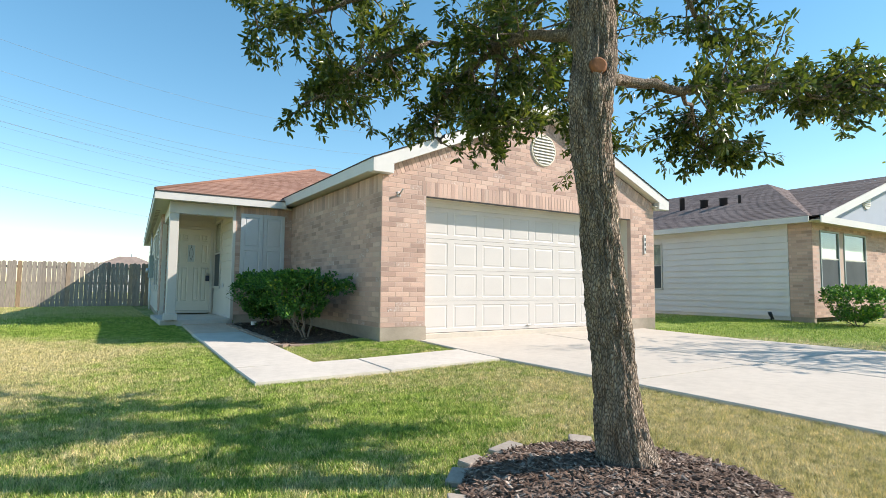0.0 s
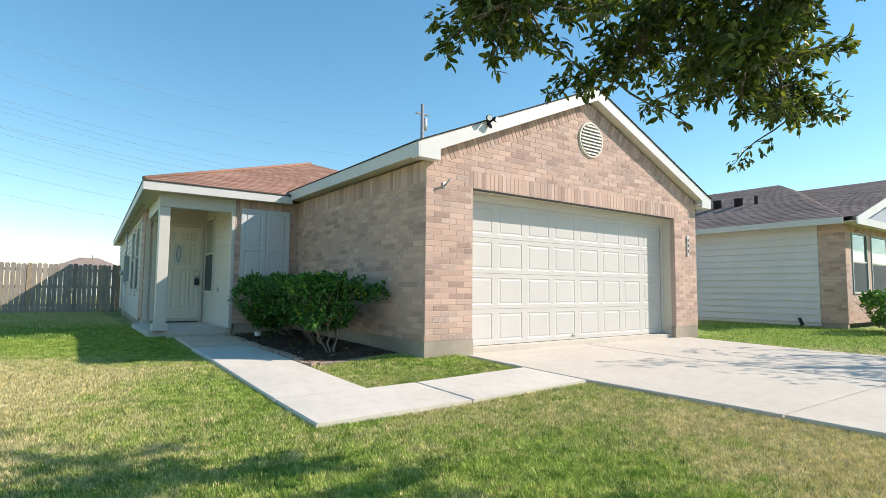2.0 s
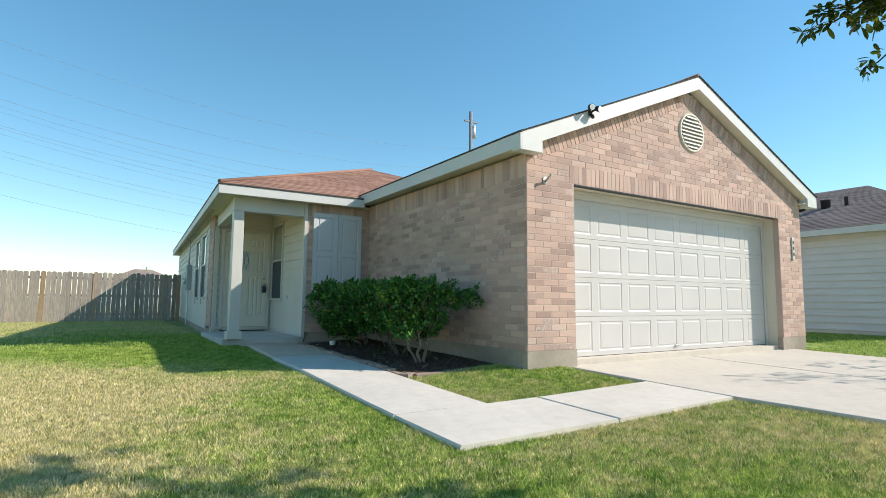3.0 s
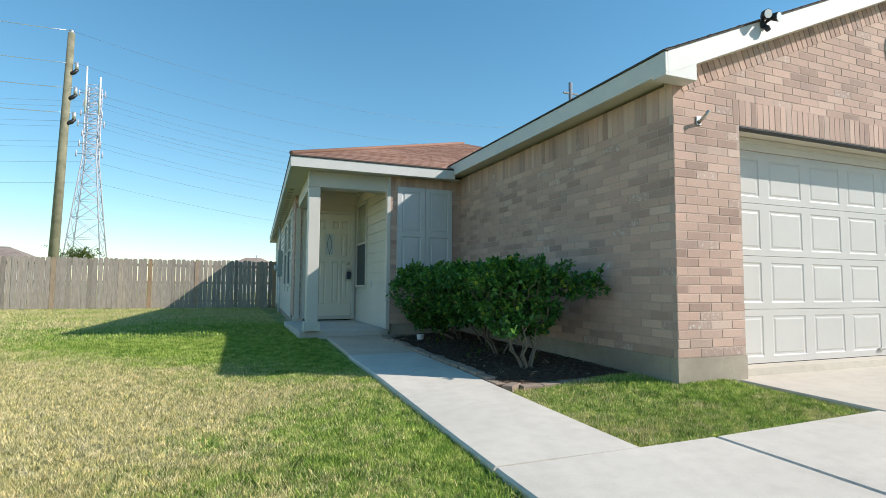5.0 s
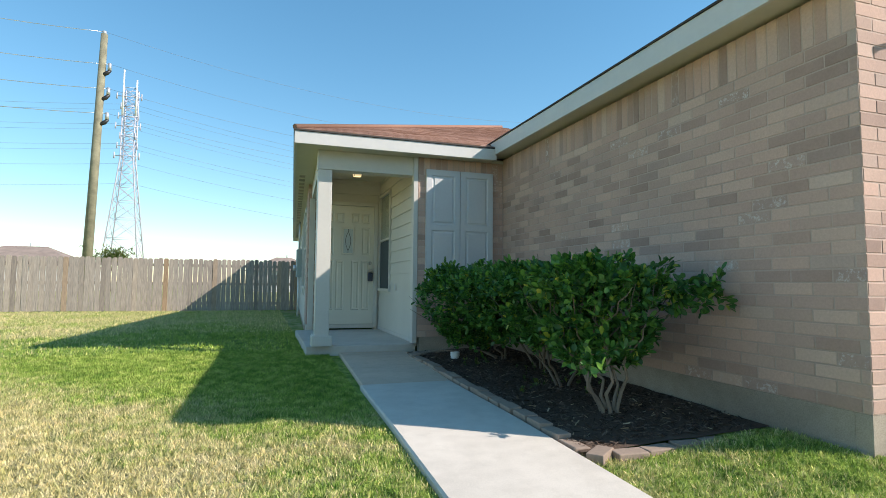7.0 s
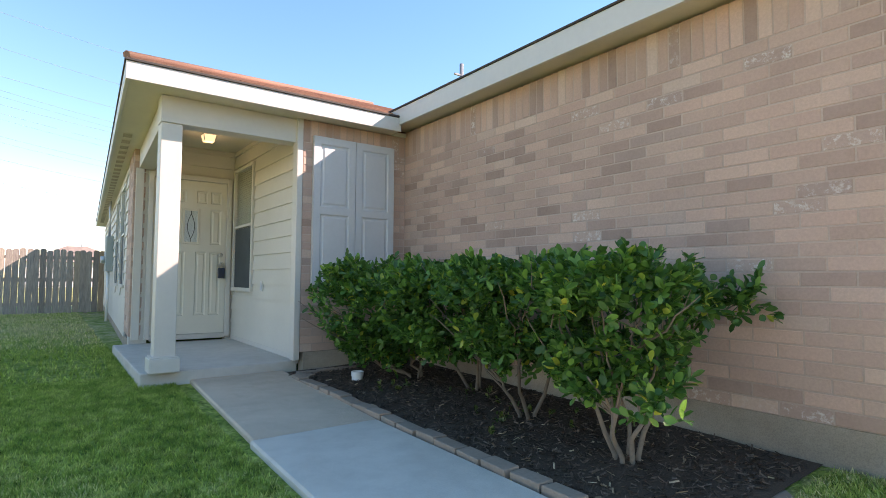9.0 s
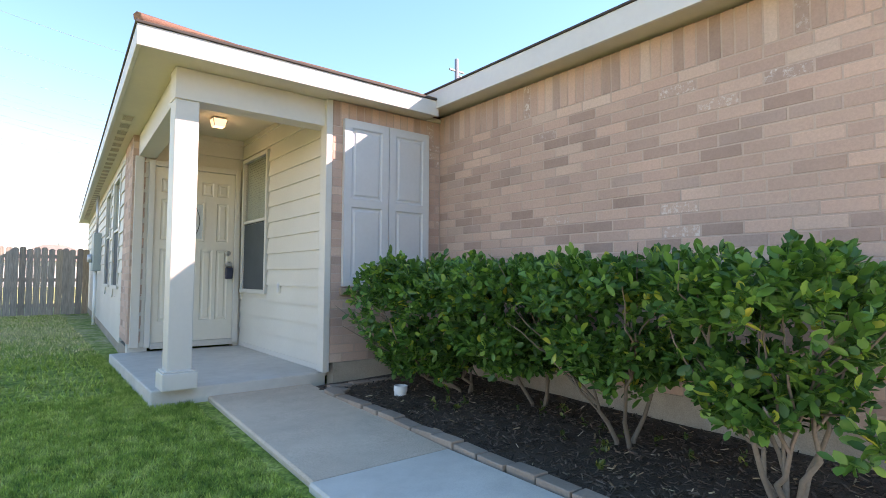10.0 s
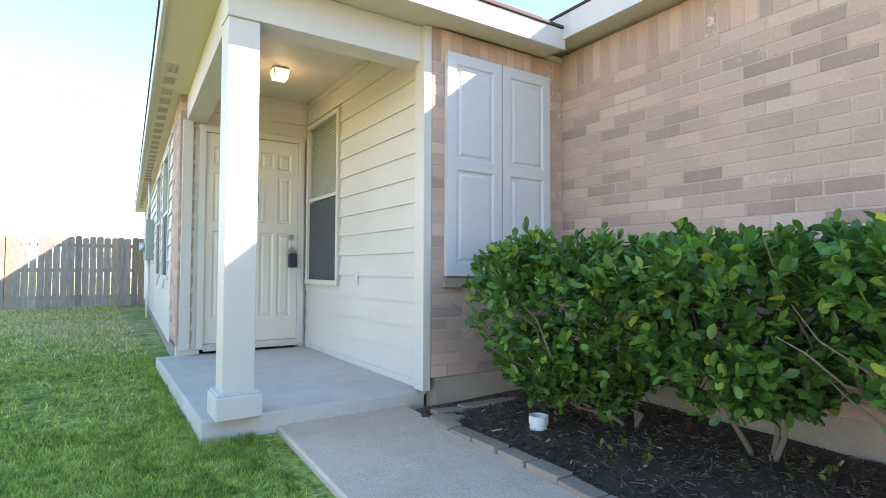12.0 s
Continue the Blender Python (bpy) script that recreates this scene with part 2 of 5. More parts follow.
M_ROOF = shingle_mat("red-brown roof shingle", (0.31, 0.175, 0.125), (0.42, 0.255, 0.19))
M_ROOF_N = shingle_mat("grey-brown roof shingle", (0.19, 0.15, 0.135), (0.27, 0.22, 0.2))
M_BARK = bark_mat()
M_OAK = leaf_mat("oak leaf", [(0, (0.04, 0.07, 0.018)), (0.5, (0.075, 0.11, 0.025)), (0.85, (0.13, 0.16, 0.04)), (1, (0.24, 0.25, 0.07))], 0.3, 0.34)
M_SHRUB = leaf_mat("glossy shrub leaf", [(0, (0.03, 0.1, 0.028)), (0.5, (0.06, 0.17, 0.035)), (0.84, (0.095, 0.25, 0.05)), (0.96, (0.19, 0.35, 0.06)), (0.994, (0.44, 0.44, 0.06)), (1, (0.2, 0.33, 0.06))], 0.4, 0.25)
M_TWIG = simple("pale grey-brown stems", (0.24, 0.19, 0.145), 0.9, grain=60, amount=0.3, bumps=0.5)
M_MULCH = mulch_mat("brown bark mulch", [(0, (0.1, 0.066, 0.05)), (0.5, (0.2, 0.14, 0.11)), (0.85, (0.34, 0.26, 0.21)), (1, (0.58, 0.49, 0.41))])
M_DARKMULCH = mulch_mat("damp dark mulch", [(0, (0.055, 0.038, 0.03)), (0.6, (0.135, 0.094, 0.07)), (0.95, (0.24, 0.17, 0.13)), (0.985, (0.2, 0.15, 0.11)), (1, (0.6, 0.48, 0.3))])
M_STONE = simple("weathered edging stone", (0.42, 0.36, 0.3), 0.9, grain=40, amount=0.3, bumps=0.5)
M_PAVER = simple("dusty tan paver", (0.36, 0.27, 0.21), 0.92, grain=50, amount=0.25, bumps=0.4)
M_GLASS = glass_mat()
M_DARK = simple("dark window screen", (0.085, 0.1, 0.105), 0.7, grain=200, amount=0.2, bumps=0.2, spec=0.12)
M_BLIND = simple("pale blind slats", (0.44, 0.5, 0.41), 0.55, grain=20, amount=0.05, bumps=0)
M_BLACK = simple("black plastic", (0.02, 0.02, 0.022), 0.45, grain=60, amount=0.2, bumps=0.05)
M_STEEL = simple("brushed nickel", (0.55, 0.53, 0.5), 0.35, 1.0, grain=80, amount=0.1, bumps=0.05)
M_METER = simple("grey-green meter enamel", (0.33, 0.39, 0.38), 0.5, grain=30, amount=0.1, bumps=0.05)
M_POLE = simple("greenish treated pole wood", (0.27, 0.25, 0.17), 0.95, grain=14, amount=0.35, bumps=0.4)
M_GALV = simple("galvanised steel", (0.62, 0.62, 0.64), 0.45, 0.6, grain=20, amount=0.15, bumps=0)
M_WIRE = simple("grey cable", (0.2, 0.22, 0.25), 0.6, grain=5, amount=0.05, bumps=0)
M_WIRE_LIT = simple("sunlit pale cable", (0.7, 0.7, 0.7), 0.35, 0.9, grain=5, amount=0.05, bumps=0)
M_PVC = simple("white pipe plastic", (0.8, 0.8, 0.78), 0.4, grain=20, amount=0.06, bumps=0)
M_SHED = simple("dark shingle edge", (0.06, 0.05, 0.045), 0.8, grain=40, amount=0.2, bumps=0.1)
M_TOWER = simple("lilac-grey tower steel", (0.5, 0.5, 0.58), 0.5, 0.0, grain=4, amount=0.1, bumps=0)
M_VENT = simple("shaded vent slot", (0.44, 0.39, 0.32), 0.8, grain=20, amount=0.1, bumps=0)
M_NSIDE = simple("pale neighbour siding", (0.68, 0.65, 0.63), 0.6, grain=30, amount=0.06, bumps=0.1)
M_NBRICK = brick_mat("neighbour brick", True)
M_FARROOF = simple("distant brown roof", (0.3, 0.23, 0.19), 0.95, grain=3, amount=0.2, bumps=0.2)
M_ROOM = simple("unlit room shade", (0.05, 0.055, 0.06), 0.9, grain=10, amount=0.1, bumps=0)
m_, nt_, b_ = mat("lit lamp glass", (1.0, 0.86, 0.55), 0.3)
b_.inputs["Emission Color"].default_value, b_.inputs["Emission Strength"].default_value = (1.0, 0.8, 0.45, 1), 0.5
M_LAMP = m_


# ---- mesh helpers ----
def box(bm, x0, y0, z0, x1, y1, z1, bevel=0.0):
    vs = [bm.verts.new((x, y, z)) for x in (x0, x1) for y in (y0, y1) for z in (z0, z1)]
    fs = [bm.faces.new([vs[i] for i in q]) for q in ((0, 1, 3, 2), (4, 6, 7, 5), (0, 4, 5, 1), (2, 3, 7, 6), (0, 2, 6, 4), (1, 5, 7, 3))]
    if bevel:
        edges = list({e for f in fs for e in f.edges})
        bmesh.ops.bevel(bm, geom=edges, offset=bevel, segments=2, profile=0.5, affect="EDGES")
    return bm


def boxed(*args, bevel=0.0):
    return box(bmesh.new(), *args, bevel=bevel)


def holed(x0, y0, z0, x1, y1, z1, holes, axis):
    """A wall slab with openings (u0, u1, z0, z1) through it, u along the wall's own axis."""
    bm = bmesh.new()
    def piece(a, b, c, d):
        if axis == "y":
            box(bm, x0, a, c, x1, b, d)
        else:
            box(bm, a, y0, c, b, y1, d)
    at, end = (y0, y1) if axis == "y" else (x0, x1)
    for a, b, c, d in sorted(holes):
        piece(at, a, z0, z1)
        piece(a, b, z0, c)
        piece(a, b, d, z1)
        at = b
    piece(at, end, z0, z1)
    bmesh.ops.remove_doubles(bm, verts=bm.verts[:], dist=1e-5)
    return bm


def tube(bm, pts, radii, sides=8, cap=True):
    rings = []
    n = len(pts)
    pts = [Vector(p) for p in pts]
    side = None
    for i, p in enumerate(pts):
        d = (pts[min(i + 1, n - 1)] - pts[max(i - 1, 0)]).normalized()
        if side is None:
            side = d.orthogonal().normalized()
        side = (side - d * side.dot(d)).normalized()
        up = d.cross(side)
        r = radii[i] if isinstance(radii, (list, tuple)) else radii
        rings.append([bm.verts.new(p + (side * math.cos(a) + up * math.sin(a)) * r) for a in (2 * math.pi * k / sides for k in range(sides))])
    for a, b in zip(rings, rings[1:]):
        for k in range(sides):
            f = bm.faces.new((a[k], a[(k + 1) % sides], b[(k + 1) % sides], b[k]))
            f.smooth = True
    if cap:
        bm.faces.new(rings[0][::-1])
        bm.faces.new(rings[-1])
    return bm


def prism(bm, poly, a, b, axis="y"):
    """A flat outline of (u, z) swept along an axis from a to b."""
    def at(u, z, w):
        return (u, w, z) if axis == "y" else (w, u, z) if axis == "x" else (u, z, w)
    lo, hi = [bm.verts.new(at(u, z, a)) for u, z in poly], [bm.verts.new(at(u, z, b)) for u, z in poly]
    n = len(poly)
    bm.faces.new(lo)
    bm.faces.new(hi[::-1])
    for i in range(n):
        bm.faces.new((lo[i], hi[i], hi[(i + 1) % n], lo[(i + 1) % n]))
    bmesh.ops.recalc_face_normals(bm, faces=bm.faces[:])
    return bm


def part(name, bm, material, parent=None, label=""):
    me = bpy.data.meshes.new(name)
    if len(bm.faces) < 20000:
        bmesh.ops.recalc_face_normals(bm, faces=bm.faces[:])
    bm.to_mesh(me)
    bm.free()
    me.materials.append(material)
    ob = new(name, me)
    if parent is not None:
        ob.parent = parent
    if label:
        ob["label"] = label
    return ob


def empty(name, label, category, group="", at=(0, 0, 0)):
    ob = new(name)
    ob.location = at
    return tagged(ob, label, category, group)


def thing(name, bm, material, label, category, group="", kind=""):
    return tagged(part(name, bm, material), label, category, group, kind)


def np_mesh(name, verts, faces, material, parent=None, smooth=False):
    """verts N x 3 and faces M x k, all of k corners."""
    me = bpy.data.meshes.new(name)
    v, f = np.asarray(verts, np.float32), np.asarray(faces, np.int32)
    k = f.shape[1]
    me.vertices.add(len(v))
    me.vertices.foreach_set("co", v.ravel())
    me.loops.add(f.size)
    me.loops.foreach_set("vertex_index", f.ravel())
    me.polygons.add(len(f))
    me.polygons.foreach_set("loop_start", np.arange(0, f.size, k, dtype=np.int32))
    me.polygons.foreach_set("use_smooth", np.full(len(f), smooth))
    me.update(calc_edges=True)
    me.validate()
    me.materials.append(material)
    ob = new(name, me)
    if parent is not None:
        ob.parent = parent
    return ob


rng = np.random.default_rng(7)


# ---- ground ----
def gz(x, y):
    """Height of the lawn: it rises gently towards the porch."""
    x, y = np.asarray(x, float), np.asarray(y, float)
    base = np.interp(y, (-40, 0, 2, 4.8, 6.5, 8.3, 9.8, 11.8, 14, 24, 60), (-0.25, -0.05, -0.05, -0.055, -0.02, 0.03, 0.045, 0.08, 0.09, 0.05, 0.0))
    side = np.interp(x, (-30, 2.4, 4.5, 10.3, 14, 30), (0, 0, 0.045, 0.045, 0.1, 0.15)) * np.interp(y, (-10, 0, 4, 7, 12), (0, 0.4, 1, 1, 0.3))
    corner = 0.055 * np.interp(x, (2.7, 3.5, 4.3, 4.5), (0, 1, 1, 0)) * np.interp(y, (5.9, 6.8, 7.4, 8.2), (0, 1, 1, 0))
    return base + side + corner


GX = np.unique(np.concatenate([np.linspace(-900, -40, 12), np.linspace(-40, -8, 20), np.linspace(-8, 12, 81), np.linspace(12, 40, 20), np.linspace(40, 900, 12)]))
GY = np.unique(np.concatenate([np.linspace(-900, -30, 10), np.linspace(-30, -3, 12), np.linspace(-3, 26, 117), np.linspace(26, 70, 20), np.linspace(70, 1500, 14)]))
gx, gy = np.meshgrid(GX, GY)
gverts = np.stack([gx.ravel(), gy.ravel(), gz(gx, gy).ravel() - 0.02], 1)
nx_, ny_ = len(GX), len(GY)
ii, jj = np.meshgrid(np.arange(nx_ - 1), np.arange(ny_ - 1))
g0 = (jj * nx_ + ii).ravel()
ground = np_mesh("ground", gverts, np.stack([g0, g0 + 1, g0 + nx_ + 1, g0 + nx_], 1), M_LAWN, smooth=True)
tagged(ground, "mown lawn ground, green with straw-coloured dry patches", "lawn", kind="structure")


def slab(name, x0, x1, y0, y1, lift, material, label, category, parent=None, thick=0.12, skew=(0, 0), chip=0.012):
    """A cast slab that follows the lawn, x0..x1 by y0..y1; skew shifts the far end's x."""
    bm = bmesh.new()
    n = max(2, int((y1 - y0) / 0.5) + 1)
    rows = []
    for i in range(n + 1):
        f = i / n
        y = y0 + (y1 - y0) * f
        a, b = x0 + skew[0] * f, x1 + skew[1] * f
        za, zb = float(gz(a, y)) + lift, float(gz(b, y)) + lift
        rows.append([bm.verts.new(v) for v in ((a, y, za - thick), (a, y, za - chip), (a + chip, y, za), (b - chip, y, zb), (b, y, zb - chip), (b, y, zb - thick))])
    for r, q in zip(rows, rows[1:]):
        for k in range(5):
            bm.faces.new((r[k], r[k + 1], q[k + 1], q[k]))
    bm.faces.new(rows[0])
    bm.faces.new(rows[-1][::-1])
    ob = part(name, bm, material, parent)
    return tagged(ob, label, category, kind="structure") if parent is None else ob


# the driveway, cast in slabs with open joints between
driveway = tagged(new("driveway"), "pale concrete driveway cast in large slabs", "driveway", kind="structure")
DJ = (-6.0, -1.6, 2.9, 7.06)
for x0, x1 in ((4.5, 7.19), (7.21, 10.2)):
    for y0, y1 in zip(DJ, DJ[1:]):
        slab("slab", x0, x1, y0 + 0.01, y1 - 0.01, 0.02, M_CONC, "", "", driveway)
front_walk = tagged(new("front_walk"), "pale concrete walk of joined slabs", "walkway", kind="structure")
slab("slab", 1.40, 2.34, 5.80, 9.71, 0.022, M_WALK, "", "", front_walk, skew=(0.06, -0.02))
slab("slab", 1.40, 2.895, 4.84, 5.785, 0.02, M_WALK, "", "", front_walk)
slab("slab", 2.91, 4.485, 4.84, 5.785, 0.02, M_WALK, "", "", front_walk)
o = slab("slab", 1.48, 2.33, 9.725, 11.80, 0.018, M_AGG, "", "", front_walk, skew=(0.06, 0.08))
o["label"] = "older slab of exposed pebbly concrete"


# ---- the house: shell ----
WX, WXR, WF, WP = 3.77, 10.60, 6.93, 11.70      # garage side wall, far side, garage front, porch-side front
DX0, DX1, DZ1 = 4.59, 9.80, 2.44                # garage opening
PX, PXL, PD = 2.53, 1.16, 14.25                 # porch side wall, left outer wall, door wall
BACK, TOP, BASE, COURSE, BLEN = 27.0, 2.73, 0.28, 0.08, 0.262
EAVE_Z, SLOPE, SKEW = 2.84, 0.42, 0.046
house = empty("house", "single-storey tan brick house with cream trim and brown shingle roof", "house", at=(3.77, 6.93, 0))


def skewed(ob):
    """The outer side of the house runs a little off square."""
    for v in ob.data.vertices:
        v.co.x += SKEW * max(0.0, v.co.y - 11.46)
    return ob


def outer(y):
    return SKEW * max(0.0, y - 11.46)


def hpart(name, bm, material, label=""):
    ob = part(name, bm, material, house, label)
    ob.matrix_parent_inverse = Matrix.Translation(-house.location)
    return ob


def under(ob, parent):
    """Hang a part under another one without moving it."""
    ob.parent = parent
    ob.matrix_parent_inverse = Matrix.Translation(-house.location) if parent is house else Matrix.Identity(4)
    return ob


M = 0.0028  # the mortar lies behind the bricks' faces
gable = [(WX, BASE), (DX0, BASE), (DX0, DZ1), (DX1, DZ1), (DX1, BASE), (WXR, BASE), (WXR, TOP + 0.083), ((WX + WXR) / 2, TOP + 0.083 + SLOPE * (WXR - WX) / 2), (WX, TOP + 0.083)]
wall_front = hpart("wall", prism(bmesh.new(), [(max(u, WX + M), z) for u, z in gable], WF + M, WF + 0.1), M_MORTAR, "garage front brick wall with a gable")
wall_side = hpart("wall", boxed(WX + M, WF + 0.1, BASE, WX + 0.14, WP + 0.1, TOP), M_MORTAR, "garage side brick wall")
wall_porch = hpart("wall", boxed(PX + M, WP + M, BASE, WX + M, WP + 0.12, TOP), M_MORTAR, "short brick wall beside the porch")
wall_left = skewed(hpart("wall", boxed(PXL + M, PD + M, BASE, PXL + 0.14, PD + 0.9, TOP), M_MORTAR, "brick end of the outer side wall"))
skewed(hpart("wall", holed(PXL + 0.02, PD + 0.9, BASE - 0.05, PXL + 0.14, BACK, TOP, [(y - 0.87, y + 0.01, 0.91, 2.43) for y in (16.6, 18.3)], "y"), M_SIDING, "sided outer side wall"))
hpart("wall", holed(PX + 0.02, WP + 0.12, 0.15, PX + 0.14, PD + 0.14, 2.86, [(13.35, 14.15, 0.89, 2.49)], "y"), M_SIDING, "sided porch wall")
hpart("wall", boxed(PXL + 0.14, PD + 0.02, 0.15, 1.5, PD + 0.14, 2.86), M_SIDING)
hpart("wall", boxed(2.46, PD + 0.02, 0.15, PX + 0.02, PD + 0.14, 2.86), M_SIDING)
hpart("wall", boxed(1.5, PD + 0.02, 2.42, 2.46, PD + 0.14, 2.86), M_SIDING, "wall over the door")
hpart("wall", boxed(WXR - 0.14, WF + 0.1, 0, WXR, BACK, TOP), M_SIDING, "far side wall")
hpart("wall", boxed(PXL + 0.14 + outer(BACK), BACK - 0.14, 0, WXR - 0.14, BACK, TOP), M_SIDING, "back wall")
# stained concrete footing, a little behind the brick
hpart("foundation", boxed(WX + 0.004, WF + 0.1, -0.2, WX + 0.14, WP + 0.1, BASE - 0.002), M_FOUND, "stained concrete footing")
hpart("foundation", boxed(WX + 0.004, WF + 0.004, -0.2, DX0 + 0.02, WF + 0.098, BASE - 0.002), M_FOUND)
hpart("foundation", boxed(DX1 - 0.02, WF + 0.004, -0.2, WXR, WF + 0.098, BASE - 0.002), M_FOUND)
hpart("foundation", boxed(2.57, WP - 0.01, -0.2, WX - 0.002, WP + 0.12, BASE - 0.002), M_FOUND)
skewed(hpart("foundation", boxed(PXL + 0.01, PD + 0.1, -0.2, PXL + 0.14, BACK, BASE - 0.052), M_FOUND))
floor_garage = hpart("floor", boxed(WX + 0.14, WF + 0.1, -0.2, WXR - 0.14, 13.0, 0.13), M_CONC, "garage floor")

# roofs, in overlapping courses of shingles


def courses(name, a, b, c, d, material, parent, label="", step=0.145, tab=0.3):
    """Shingle courses on the slope with eave a-b and top d-c."""
    a, b, c, d = (Vector(p) for p in (a, b, c, d))
    n = max(2, int(((d + c) / 2 - (a + b) / 2).length / step))
    normal = (b - a).cross(d - a).normalized()
    if normal.z < 0:
        normal = -normal
    verts, faces = [], []
    for i in range(n):
        f0, f1 = i / n, min(1, (i + 1.25) / n)
        l0, r0, l1, r1 = a.lerp(d, f0), b.lerp(c, f0), a.lerp(d, f1), b.lerp(c, f1)
        m = max(1, int((r0 - l0).length / tab))
        cuts = [0.0] + [min(0.999, max(0.001, (k + (0.5 if i % 2 else 0.0) + random.uniform(-0.15, 0.15)) / m)) for k in range(1, m)] + [1.0]
        for u0, u1 in zip(cuts, cuts[1:]):
            h = random.uniform(0.008, 0.014)
            k = len(verts)
            p0, p1, q0, q1 = l0.lerp(r0, u0), l0.lerp(r0, u1), l1.lerp(r1, u0), l1.lerp(r1, u1)
            verts += [p0, p1, p0 + normal * h, p1 + normal * h, q1 + normal * 0.002, q0 + normal * 0.002]
            faces += [(k, k + 1, k + 3, k + 2), (k + 2, k + 3, k + 4, k + 5)]
    ob = np_mesh(name, verts, faces, material)
    if label:
        ob["label"] = label
    return under(ob, parent)


EX0, EX1, EYP, RY, RX = 0.91, 10.95, 11.46, 16.48, 5.93   # main eaves, ridge start
RZ = EAVE_Z + 0.385 * (RX - EX0)
GX0, GYF, GRX = 3.54, 6.77, 7.245                          # garage eave, rake, ridge
GE = EAVE_Z + 0.09
GRZ = GE + SLOPE * (GRX - GX0)
roof = hpart("roof", boxed(3.0, 12.5, 2.86, 9.0, 24.0, 2.88), M_SOFFIT, "red-brown shingle roof")
courses("slope", (EX0, EYP, EAVE_Z), (EX1, EYP, EAVE_Z), (RX, RY, RZ), (RX, RY, RZ), M_ROOF, roof)
courses("slope", (EX0 + outer(BACK), BACK + 0.1, EAVE_Z), (EX0, EYP, EAVE_Z), (RX, RY, RZ), (RX, BACK - 4.7, RZ), M_ROOF, roof)
courses("slope", (EX1, EYP, EAVE_Z), (EX1, BACK + 0.3, EAVE_Z), (RX, BACK - 4.7, RZ), (RX, RY, RZ), M_ROOF, roof)
courses("slope", (EX1, BACK + 0.1, EAVE_Z), (EX0 + outer(BACK), BACK + 0.1, EAVE_Z), (RX, BACK - 4.7, RZ), (RX, BACK - 4.7, RZ), M_ROOF, roof)
gback = EYP + (GRX - GX0)
courses("slope", (GX0, EYP + 0.15, GE), (GX0, GYF - 0.02, GE), (GRX, GYF - 0.02, GRZ), (GRX, gback + 0.4, GRZ), M_ROOF, roof)
courses("slope", (10.95, GYF - 0.02, GE), (10.95, EYP + 0.2, GE), (GRX, gback + 0.4, GRZ), (GRX, GYF - 0.02, GRZ), M_ROOF, roof)
# hip and ridge caps
for p, q in (((EX0, EYP, EAVE_Z + 0.02), (RX, RY, RZ + 0.02)), ((RX, RY, RZ + 0.02), (RX, BACK - 4.7, RZ + 0.02)), ((GRX, GYF, GRZ + 0.015), (GRX, gback, GRZ + 0.015))):
    under(part("ridge_cap", tube(bmesh.new(), [p, q], 0.035, 6), M_ROOF), roof)


def fascia(pts, z0, z1, thick=0.03, label=""):
    """A board along a level line of two points (x, y)."""
    (xa, ya), (xb, yb) = pts
    if ya == yb:
        return hpart("fascia", boxed(xa, ya, z0, xb, ya + thick, z1, bevel=0.004), M_FASCIA, label)
    return hpart("fascia", boxed(xa, ya, z0, xa + thick, yb, z1, bevel=0.004), M_FASCIA, label)


FZ0 = EAVE_Z - 0.175
fascia(((EX0, EYP), (GX0 + 0.03, EYP)), FZ0, EAVE_Z - 0.022, label="white front fascia board")
skewed(fascia(((EX0, EYP + 0.03), (EX0, BACK)), FZ0, EAVE_Z - 0.022, label="white side fascia board"))
fascia(((GX0, GYF), (GX0, EYP + 0.45)), GE - 0.19, GE - 0.006, label="white garage fascia board")
hpart("fascia", boxed(10.92, GYF, GE - 0.19, 10.95, BACK, GE - 0.006, bevel=0.004), M_FASCIA)
hpart("drip_edge", boxed(EX0 - 0.012, EYP - 0.014, EAVE_Z - 0.021, GX0, EYP + 0.03, EAVE_Z - 0.001, bevel=0.004), M_SHED, "dark shingle edge")
skewed(hpart("drip_edge", boxed(EX0 - 0.012, EYP + 0.032, EAVE_Z - 0.021, EX0 + 0.03, BACK, EAVE_Z - 0.001, bevel=0.004), M_SHED))
hpart("drip_edge", boxed(GX0 - 0.014, GYF, GE - 0.005, GX0 + 0.03, EYP + 0.3, GE + 0.012, bevel=0.004), M_SHED)
# soffits
hpart("soffit", boxed(GX0 + 0.03, GYF + 0.03, TOP + 0.035, WX + 0.1, EYP + 0.3, TOP + 0.05), M_SOFFIT, "cream garage soffit")
hpart("soffit", boxed(EX0 + 0.03, EYP + 0.03, FZ0 + 0.012, GX0 + 0.03, WP + 0.15, FZ0 + 0.03), M_SOFFIT, "cream front soffit")
soffit_left = skewed(hpart("soffit", boxed(EX0 + 0.03, WP + 0.15, FZ0 + 0.012, PXL + 0.16, BACK, FZ0 + 0.03), M_SOFFIT, "cream side soffit with slotted vents"))
skewed(hpart("eave_end", boxed(EX0 + 0.032, BACK - 0.03, FZ0 + 0.002, PXL + 0.16, BACK - 0.005, EAVE_Z - 0.02), M_FASCIA, "boxed eave end"))
hpart("soffit", boxed(WXR - 0.1, GYF + 0.03, TOP + 0.035, 10.92, EYP, TOP + 0.05), M_SOFFIT)
# rake boards of the gable, a broad board with a narrower one behind and under it


def rake(side, top, depth, y0, y1, inset):
    s = 1 if side < 0 else -1
    x0 = GX0 if side < 0 else 10.95
    def line(x, dz):
        return GE + SLOPE * abs(x - x0) + dz
    xa, xb = x0 + s * inset, GRX
    return prism(bmesh.new(), [(xa, line(xa, -top)), (xb, line(xb, -top)), (xb, line(xb, -top - depth)), (xa, line(xa, -top - depth))], y0, y1)


